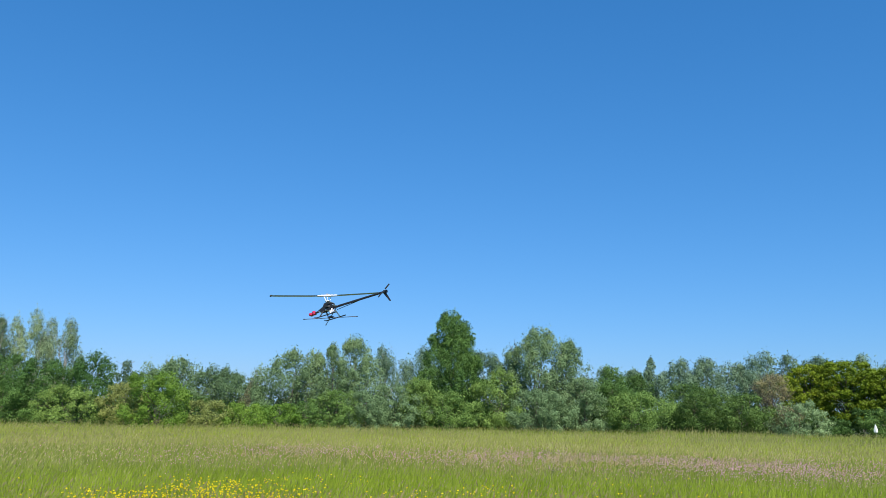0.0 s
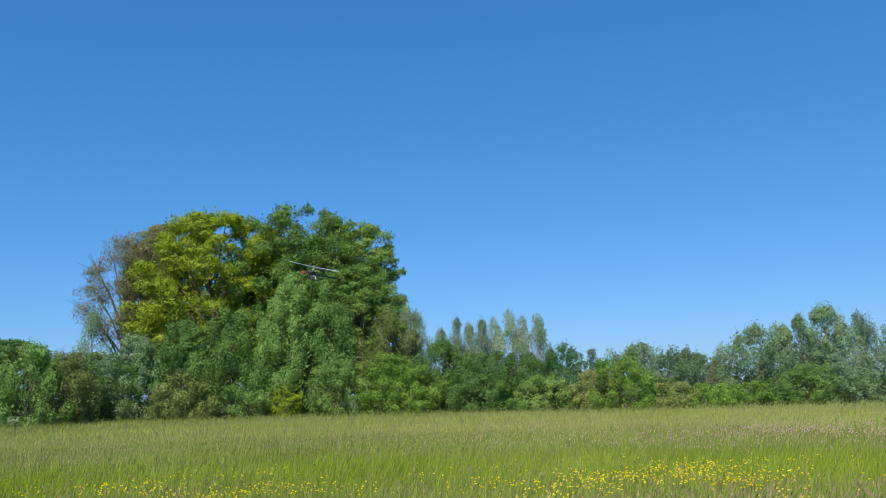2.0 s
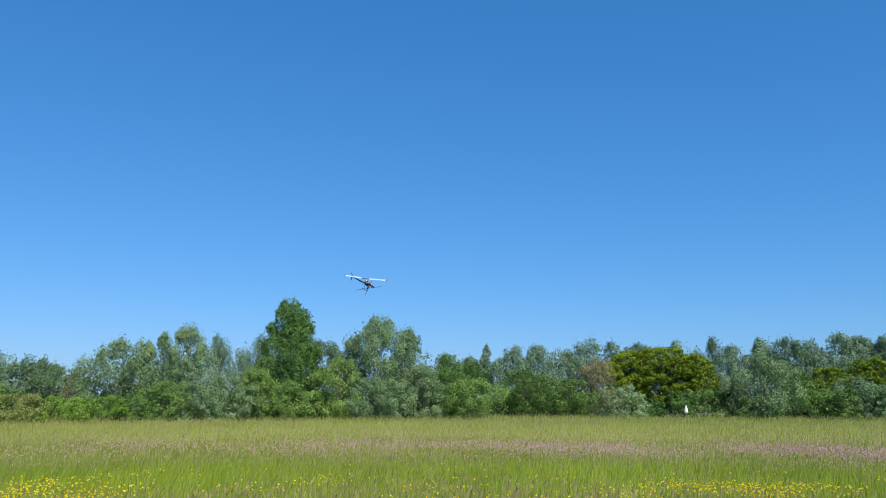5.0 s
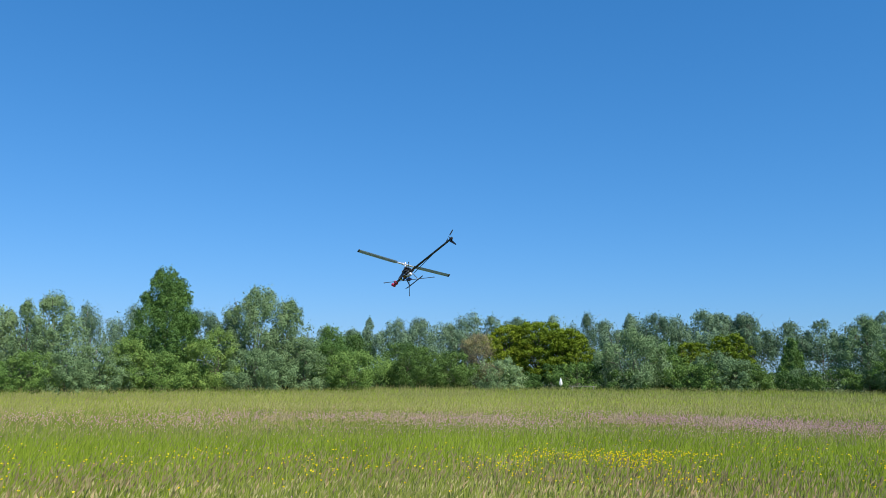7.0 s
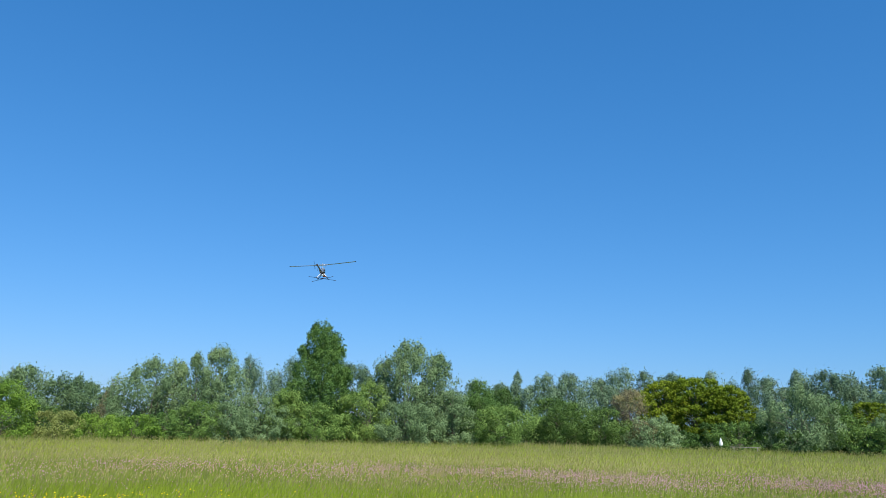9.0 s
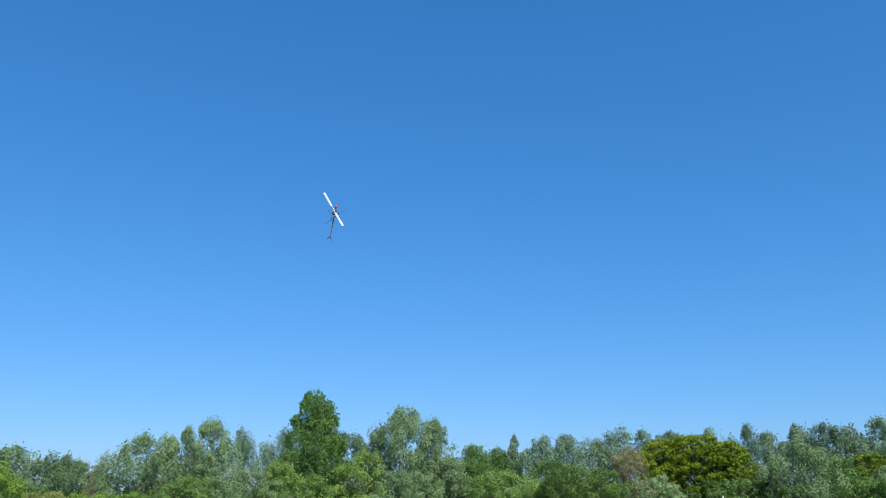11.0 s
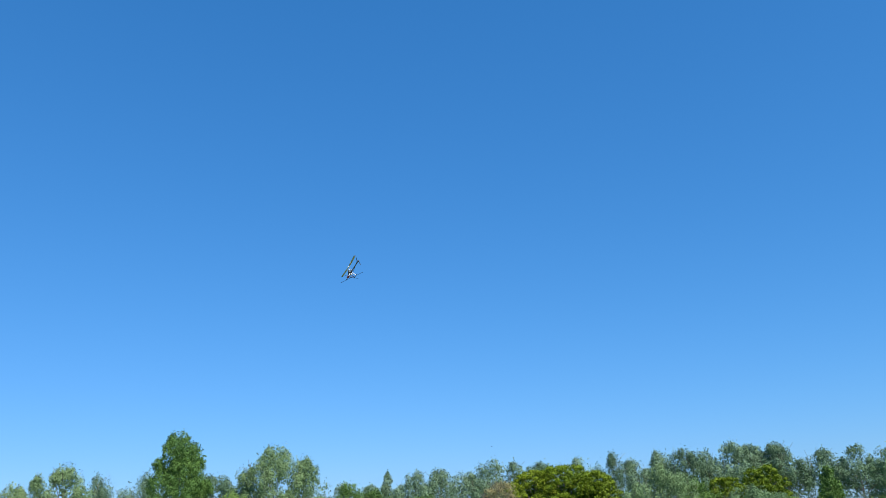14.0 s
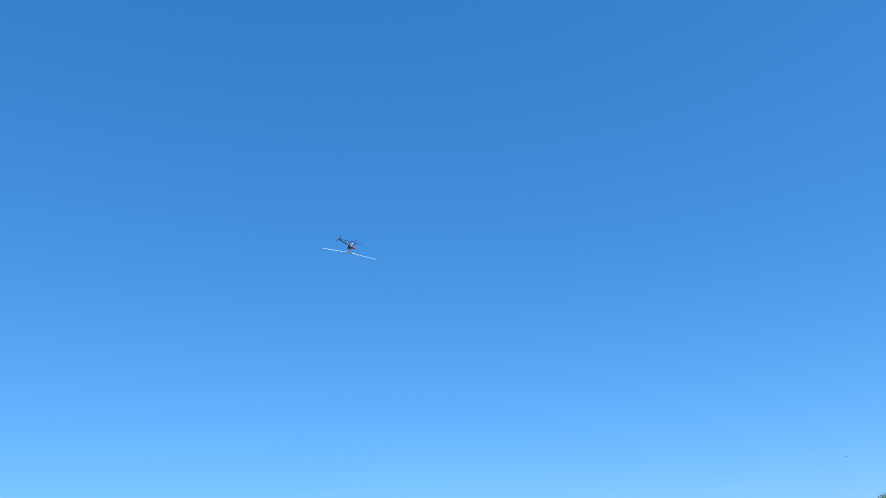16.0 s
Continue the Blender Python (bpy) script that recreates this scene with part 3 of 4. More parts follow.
plant("bush", -11.9, 58.8, 1.8, 4.4, "bright")
plant("bush", -10.2, 59.6, 2.0, 3.5, "green")
plant("willow", -12.3, 64.3, 6.1, 5.8, "grey")
plant("willow", -10.6, 66.1, 6.0, 4.1, "grey")
plant("willow", -8.5, 63.8, 6.4, 3.1, "grey")
plant("willow", -6.9, 64.4, 7.0, 4.9, "grey")
plant("bush", -7.7, 60.7, 2.9, 4.5, "green")
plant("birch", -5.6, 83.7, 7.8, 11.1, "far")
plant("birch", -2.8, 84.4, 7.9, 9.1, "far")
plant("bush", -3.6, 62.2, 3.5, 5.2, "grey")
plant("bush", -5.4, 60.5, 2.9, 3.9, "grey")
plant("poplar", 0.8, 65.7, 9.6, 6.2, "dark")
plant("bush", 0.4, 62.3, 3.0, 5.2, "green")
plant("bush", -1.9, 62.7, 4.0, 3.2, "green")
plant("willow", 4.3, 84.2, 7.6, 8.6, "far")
plant("bush", 4.3, 64.1, 4.8, 4.3, "green")
plant("willow", 5.7, 68.5, 6.9, 4.5, "grey")
plant("willow", 7.7, 66.8, 8.5, 6.0, "grey")
plant("willow", 10.0, 67.0, 7.4, 4.9, "grey")
plant("bush", 7.2, 63.5, 3.3, 6.2, "grey")
plant("bush", 11.4, 64.9, 4.4, 3.6, "grey")
plant("willow", 14.4, 71.1, 5.6, 4.5, "dark")
plant("bush", 15.4, 65.0, 3.4, 5.6, "green")
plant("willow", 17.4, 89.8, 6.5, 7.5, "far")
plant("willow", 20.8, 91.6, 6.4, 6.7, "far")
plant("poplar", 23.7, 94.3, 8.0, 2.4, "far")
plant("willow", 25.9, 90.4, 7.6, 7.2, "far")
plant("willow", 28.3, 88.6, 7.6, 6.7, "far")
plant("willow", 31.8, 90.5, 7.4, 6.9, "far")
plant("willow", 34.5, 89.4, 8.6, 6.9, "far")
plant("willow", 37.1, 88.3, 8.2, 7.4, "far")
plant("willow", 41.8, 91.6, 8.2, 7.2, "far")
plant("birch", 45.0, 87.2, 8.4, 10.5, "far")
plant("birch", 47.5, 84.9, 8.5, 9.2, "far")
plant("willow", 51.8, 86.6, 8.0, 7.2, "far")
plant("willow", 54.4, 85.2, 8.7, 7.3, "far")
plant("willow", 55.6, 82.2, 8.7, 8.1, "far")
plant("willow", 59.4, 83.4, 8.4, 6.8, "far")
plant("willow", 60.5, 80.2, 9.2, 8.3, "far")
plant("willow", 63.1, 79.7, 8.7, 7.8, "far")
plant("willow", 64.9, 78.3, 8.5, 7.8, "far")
plant("bush", 14.2, 67.9, 4.1, 4.5, "green")
plant("bush", 21.5, 68.3, 3.8, 5.3, "deep")
plant("bush", 24.3, 67.6, 3.5, 5.1, "deep")
plant("bush", 20.5, 70.9, 2.5, 4.7, "deep")
plant("twiggy", 27.4, 68.4, 5.1, 2.8, "straw")
plant("bush", 28.1, 65.9, 2.9, 5.5, "grey")
plant("twiggy", 27.4, 65.7, 2.4, 2.1, "straw")
plant("oak", 32.2, 72.1, 6.2, 5.0, "gold")
plant("oak", 34.8, 70.9, 6.5, 6.6, "gold")
plant("oak", 37.2, 69.9, 5.9, 4.8, "gold")
plant("bush", 35.8, 65.3, 2.5, 4.8, "green")
plant("willow", 44.1, 73.8, 5.4, 6.5, "far")
plant("willow", 40.3, 63.4, 5.8, 6.9, "grey")
plant("willow", 44.5, 64.4, 4.4, 4.8, "green")
plant("oak", 47.4, 64.0, 4.5, 3.8, "gold")
plant("oak", 52.8, 65.3, 5.5, 4.2, "gold")
plant("poplar", 55.4, 60.4, 4.9, 2.8, "dark")
plant("bush", 49.1, 58.0, 1.9, 3.2, "green")
plant("bush", 53.2, 57.1, 2.1, 3.4, "grey")
plant("willow", 18.8, 80.5, 5.2, 7.0, "deep")
plant("bush", 21.8, 73.0, 4.4, 5.5, "deep")
plant("bush", 44.1, 59.6, 2.5, 5.2, "green")
plant("willow", 46.9, 60.5, 3.5, 6.0, "grey")
plant("bush", 46.6, 57.9, 2.9, 4.8, "grey")
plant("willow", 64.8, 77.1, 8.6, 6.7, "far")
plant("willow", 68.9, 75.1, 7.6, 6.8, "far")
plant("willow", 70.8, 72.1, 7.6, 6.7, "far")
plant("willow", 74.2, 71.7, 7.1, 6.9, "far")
plant("willow", 55.6, 51.8, 6.4, 5.5, "grey")
plant("bush", 55.8, 48.5, 4.0, 5.0, "green")
plant("willow", 60.2, 49.6, 7.0, 6.0, "grey")
plant("bush", 59.9, 45.1, 4.2, 5.0, "deep")
plant("willow", 64.3, 45.9, 7.2, 6.0, "green")
plant("bush", 63.7, 41.4, 4.0, 5.5, "grey")
plant("willow", 67.7, 40.7, 7.0, 6.5, "grey")
plant("bush", 67.7, 36.7, 4.4, 6.0, "green")
plant("willow", 71.9, 35.1, 7.0, 6.5, "far")
plant("willow", 75.1, 67.6, 8.4, 6.0, "far")
plant("willow", 79.8, 63.5, 8.2, 6.5, "far")
plant("willow", 83.6, 58.5, 8.6, 6.5, "far")
plant("willow", 87.8, 53.8, 8.3, 6.5, "far")
plant("willow", 90.9, 48.4, 8.5, 6.5, "far")
plant("oak", -66.0, 38.6, 7.1, 6.5, "deep")
plant("willow", -57.4, 35.4, 6.3, 5.4, "mid")
plant("willow", -56.9, 38.1, 5.5, 4.4, "olive")
plant("willow", -61.0, 32.2, 6.0, 6.5, "grey")
plant("willow", -69.8, 32.5, 7.5, 6.5, "green")
plant("bush", -65.3, 32.6, 3.6, 5.0, "green")

# undergrowth within the wood, its shade put into the dark leaf tone
for step in range(32):
    turn = radians(-50 + 2.55 * step)
    far = 76.0 + 2.0 * math.sin(step * 2.4)
    plant("bush", far * math.sin(-turn), far * math.cos(turn), 2.3 + 0.5 * math.sin(step * 1.7), 4.6, "deep")

# ---- parasol and bench at the wood's edge ----
WHITE_CLOTH = material("white_cloth", (0.78, 0.78, 0.76), 0.85, noise_scale=4, amount=0.1)
GREY_WOOD = material("grey_wood", (0.30, 0.28, 0.23), 0.85, noise_scale=9, amount=0.35, bump=0.3)
STEEL = material("steel", (0.55, 0.55, 0.55), 0.35, 0.9)


def parasol(x, y):
    thing = new("parasol", None)
    thing.matrix_basis = pose(x, y, 0)
    bm = bmesh.new()
    tube(bm, (0, 0, 0), (0, 0, 1.24), 0.022)
    part("pole", bm, GREY_WOOD, thing)
    bm = bmesh.new()
    rings = ((0.55, 0.07), (0.64, 0.125), (0.82, 0.12), (1.02, 0.07), (1.19, 0.02))
    loops = []
    for z, r in rings:
        loops.append([bm.verts.new((r * (1 + 0.18 * (k % 2)) * math.cos(k * math.pi / 8), r * (1 + 0.18 * (k % 2)) * math.sin(k * math.pi / 8), z)) for k in range(16)])
    for a, b in zip(loops, loops[1:]):
        for k in range(16):
            bm.faces.new((a[k], a[(k + 1) % 16], b[(k + 1) % 16], b[k]))
    bm.faces.new(list(reversed(loops[0])))
    bm.faces.new(loops[-1])
    part("canopy", bm, WHITE_CLOTH, thing, "folded white cloth canopy")
    bm = bmesh.new()
    tube(bm, (0, 0, 0), (0, 0, 0.07), 0.22, 0.20, 16)
    part("base", bm, STEEL, thing)
    tagged(thing, "folded white parasol on a pole standing at the wood's edge", "parasol")


def bench(x, y, turn):
    thing = new("bench", None)
    thing.matrix_basis = pose(x, y, 0, 0, 0, turn)
    for k in range(3):
        bm = bmesh.new()
        block(bm, (2.3, 0.13, 0.04), pose(0, -0.15 + 0.15 * k, 0.50), 0.006)
        part("slat", bm, GREY_WOOD, thing)
    for s in (-0.9, 0.9):
        bm = bmesh.new()
        block(bm, (0.08, 0.42, 0.48), pose(s, 0, 0.24), 0.01)
        part("leg", bm, GREY_WOOD, thing)
    tagged(thing, "low weathered grey wooden bench beside the parasol", "bench")


parasol(32.9, 62.9)
bench(34.7, 62.3, -30)

# ---- the model helicopter ----
CARBON = material("carbon_fibre", (0.022, 0.022, 0.025), 0.38, noise_scale=60, amount=0.3)
BLACK = material("black_plastic", (0.03, 0.03, 0.032), 0.5, noise_scale=25, amount=0.25)
ALLOY = material("silver_alloy", (0.75, 0.76, 0.78), 0.32, 0.85, noise_scale=20, amount=0.1)
WHITE = material("white_paint", (0.72, 0.73, 0.77), 0.35, noise_scale=14, amount=0.05)
SKIN = material("white_blade_skin", (0.50, 0.55, 0.66), 0.3, noise_scale=14, amount=0.05)
# the blade's white skin again, with the shade beneath put into the colour
UNDER = material("blade_skin_shade_tone", (0.38, 0.45, 0.58), 0.3, noise_scale=14, amount=0.08)
RED = material("red_plastic", (0.55, 0.03, 0.09), 0.4, noise_scale=18, amount=0.15)
COPPER = material("copper_winding", (0.45, 0.20, 0.10), 0.4, 0.8, noise_scale=40, amount=0.3)
BLUE = material("blue_wrap", (0.03, 0.09, 0.35), 0.4, noise_scale=18, amount=0.15)


def blade(bm_top, bm_under, turn):
    """One rotor blade along its own arm: a thin wing section, white above, shade coloured in beneath."""
    m = Matrix.Rotation(turn, 4, "Z")
    stations = ((0.13, 0.016, 0.020), (0.17, 0.030, 0.030), (0.24, 0.030, 0.032), (0.70, 0.030, 0.032), (0.775, 0.028, 0.030), (0.79, 0.018, 0.024))
    for bm, up in ((bm_top, 1), (bm_under, -1)):
        rows = []
        for x, front, back in stations:
            line = []
            for s in (0.0, 0.2, 0.5, 0.8, 1.0):
                yy = front - (front + back) * s
                zz = 0.0045 * math.sin(math.pi * (s ** 0.6)) * up
                droop = 0.022 * (x / 0.79) ** 2
                line.append(bm.verts.new(m @ Vector((x, yy, zz + droop))))
            rows.append(line)
        for a, b in zip(rows, rows[1:]):
            for k in range(4):
                q = (a[k], b[k], b[k + 1], a[k + 1])
                bm.faces.new(q if up < 0 else tuple(reversed(q)))


def helicopter():
    """A large electric model helicopter without its hood. Its origin is the rotor's hub; x ahead, y to its left, z up."""
    thing = new("model_helicopter", None)
    def body(name, bm, mat, label=""):
        bmesh.ops.scale(bm, vec=(0.92, 1, 0.76), verts=bm.verts)
        return part(name, bm, mat, thing, label)

    # side plates of the frame
    for s in (-1, 1):
        bm = bmesh.new()
        outline = ((0.12, -0.285), (0.17, -0.25), (0.075, -0.20), (0.035, -0.14), (-0.045, -0.14), (-0.095, -0.195), (-0.12, -0.24), (-0.02, -0.285))
        a = [bm.verts.new((x, s * 0.036, z)) for x, z in outline]
        b = [bm.verts.new((x, s * 0.040, z)) for x, z in outline]
        bm.faces.new(a)
        bm.faces.new(list(reversed(b)))
        for k in range(8):
            bm.faces.new((a[k], b[k], b[(k + 1) % 8], a[(k + 1) % 8]))
        bmesh.ops.recalc_face_normals(bm, faces=bm.faces)
        body("side_plate", bm, CARBON)
    for x, z in ((0.14, -0.27), (0.05, -0.16), (-0.06, -0.15), (-0.11, -0.22), (0.02, -0.28)):
        bm = bmesh.new()
        tube(bm, (x, -0.05, z), (x, 0.05, z), 0.009)
        body("spacer", bm, ALLOY)
    bm = bmesh.new()
    tube(bm, (0.06, 0, -0.27), (0.06, 0, -0.18), 0.031, n=20)
    body("electric_motor", bm, COPPER, "round copper-wound motor")
    bm = bmesh.new()
    tube(bm, (-0.01, 0, -0.235), (-0.01, 0, -0.215), 0.062, n=28)
    body("main_gear", bm, BLACK)
    for s in (-1, 1):
        bm = bmesh.new()
        block(bm, (0.045, 0.022, 0.040), pose(-0.05, s * 0.052, -0.17), 0.004)
        body("servo", bm, BLACK)
    bm = bmesh.new()
    block(bm, (0.13, 0.034, 0.026), pose(0.19, 0, -0.25, 0, 8), 0.008)
    body("battery", bm, BLACK)
    bm = bmesh.new()
    block(bm, (0.046, 0.058, 0.074), pose(0.262, 0, -0.25, 0, 8), 0.014)
    block(bm, (0.050, 0.070, 0.052), pose(0.318, 0, -0.262, 0, 8), 0.014)
    body("nose_block", bm, RED, "bright red block at the nose")
    bm = bmesh.new()
    block(bm, (0.07, 0.05, 0.05), pose(-0.055, 0, -0.315, 0, -10), 0.01)
    body("receiver_box", bm, WHITE, "white box under the frame")
    # mast and rotor head
    bm = bmesh.new()
    tube(bm, (0, 0, -0.24), (0, 0, 0.01), 0.007, n=12)
    body("mast", bm, ALLOY)
    bm = bmesh.new()
    tube(bm, (0, 0, -0.115), (0, 0, -0.10), 0.038, n=20)
    ball(bm, (0, 0, -0.107), (0.022, 0.022, 0.02))
    body("swashplate", bm, ALLOY)
    # tail
    boom = bmesh.new()
    tube(boom, (-0.10, 0, -0.195), (-0.925, 0, -0.195), 0.016, 0.0145, n=14)
    part("tail_boom", boom, CARBON, thing)
    for s in (-1, 1):
        bm = bmesh.new()
        tube(bm, (-0.11, s * 0.04, -0.225), (-0.52, s * 0.012, -0.200), 0.0045, n=6)
        part("boom_strut", bm, CARBON, thing)
    bm = bmesh.new()
    block(bm, (0.055, 0.03, 0.04), pose(-0.92, 0, -0.195), 0.008)
    part("tail_gearbox", bm, BLACK, thing)
    bm = bmesh.new()
    fin = ((-0.87, -0.202), (-0.915, -0.202), (-0.975, -0.335), (-0.955, -0.338))
    a = [bm.verts.new((x, -0.017, z)) for x, z in fin]
    b = [bm.verts.new((x, -0.021, z)) for x, z in fin]
    bm.faces.new(a)
    bm.faces.new(list(reversed(b)))
    for k in range(4):
        bm.faces.new((a[k], b[k], b[(k + 1) % 4], a[(k + 1) % 4]))
    bmesh.ops.recalc_face_normals(bm, faces=bm.faces)
    part("tail_fin", bm, CARBON, thing)
    bm = bmesh.new()
    tube(bm, (-0.925, 0.0, -0.195), (-0.925, 0.06, -0.195), 0.006)
    for turn in (35, 215):
        m = pose(-0.925, 0.055, -0.195, 0, turn, 0)
        block(bm, (0.092, 0.006, 0.019), m @ pose(0.072, 0, 0, 12), 0.002)
    part("tail_rotor", bm, BLACK, thing)
    # landing gear with the crossed training rods lashed to its skids
    for x in (0.08, -0.095):
        for s in (-1, 1):
            bm = bmesh.new()
            tube(bm, (x * 0.8, s * 0.035, -0.215), (x, s * 0.115, -0.305), 0.010, 0.008)
            part("landing_strut", bm, BLACK if x > 0 else WHITE, thing, "black landing gear strut" if x > 0 else "white landing gear strut")
    for s in (-1, 1):
        bm = bmesh.new()
        tube(bm, (0.13, s * 0.117, -0.309), (-0.19, s * 0.117, -0.309), 0.0075)
        tube(bm, (0.13, s * 0.117, -0.309), (0.17, s * 0.117, -0.297), 0.0075, 0.005)
        part("skid", bm, BLACK, thing)
    for s in (-1, 1):
        bm = bmesh.new()
        c = ROD / math.sqrt(2)
        zz = -0.321 - 0.006 * s
        tube(bm, (c - 0.02, s * c, zz), (-c - 0.02, -s * c, zz), 0.0048, n=6)
        for e in (-1, 1):
            ball(bm, (e * c - 0.02, e * s * c, zz), (0.009, 0.009, 0.009), 8)
        part("training_rod", bm, CARBON, thing)
    bm = bmesh.new()
    block(bm, (0.07, 0.07, 0.012), pose(-0.02, 0, -0.312), 0.003)
    part("rod_clamp", bm, BLUE, thing, "blue clamp holding the rods")
    # main rotor, a part that turns on its thing
    rotor = new("main_rotor", None)
    rotor.parent = thing
    bm = bmesh.new()
    block(bm, (0.10, 0.034, 0.030), pose(0, 0, 0), 0.008)
    for e in (-1, 1):
        tube(bm, (e * 0.04, 0, 0), (e * 0.145, 0, 0), 0.016, 0.013, n=12)
    ball(bm, (0, 0, 0.018), (0.022, 0.022, 0.014))
    for e in (-1, 1):
        tube(bm, (e * 0.06, e * 0.03, 0), (e * 0.03, e * 0.035, -0.10), 0.004, n=6)
    part("rotor_head", bm, ALLOY, rotor, "silver alloy rotor head")
    for e in (0, math.pi):
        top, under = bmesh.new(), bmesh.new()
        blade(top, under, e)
        part("blade_top", top, SKIN, rotor, "white upper skin of a rotor blade")
        tip = bmesh.new()
        block(tip, (0.022, 0.058, 0.0105), Matrix.Rotation(e, 4, "Z") @ pose(0.778, -0.001, 0.0215), 0.002)
        part("blade_tip", tip, BLACK, rotor, "black cap at the tip of a rotor blade")
        part("blade_underside", under, UNDER, rotor, "underside of a white rotor blade, shade in its colour")
    tagged(thing, "large electric model helicopter without hood, flying, with crossed training rods", "model helicopter")
    return thing, rotor


ROD = 0.37
heli, main_rotor = helicopter()


def bird():
    """A swallow gliding past, x ahead."""
    thing = new("bird", None)

    def piece(name, bm):
        bmesh.ops.scale(bm, vec=(0.62, 0.62, 0.62), verts=bm.verts)
        part(name, bm, PLUMAGE, thing)

    bm = bmesh.new()
    ball(bm, (0, 0, 0), (0.075, 0.020, 0.019), 10)
    ball(bm, (0.072, 0, 0.006), (0.020, 0.016, 0.016), 8)
    piece("body", bm)
    for s in (-1, 1):
        bm = bmesh.new()
        line = ((0.035, 0.015), (0.040, 0.07), (0.0, 0.155), (-0.012, 0.15), (0.0, 0.07), (-0.015, 0.015))
        for z in (0.006, 0.010):
            vs = [bm.verts.new((x, s * y, z + 0.16 * y)) for x, y in line]
            bm.faces.new(vs if z > 0.008 else list(reversed(vs)))
        bm.verts.ensure_lookup_table()
        for k in range(6):
            bm.faces.new((bm.verts[k], bm.verts[(k + 1) % 6], bm.verts[6 + (k + 1) % 6], bm.verts[6 + k]))
        bmesh.ops.recalc_face_normals(bm, faces=bm.faces)
        piece("wing", bm)
        bm = bmesh.new()
        tube(bm, (-0.06, 0, 0), (-0.125, s * 0.022, 0), 0.010, 0.003, 6)
        piece("tail_feather", bm)
    tagged(thing, "small dark swallow gliding over the trees", "bird")
    return thing


PLUMAGE = material("dark_plumage", (0.02, 0.022, 0.03), 0.6, noise_scale=30, amount=0.3)
swallow = bird()


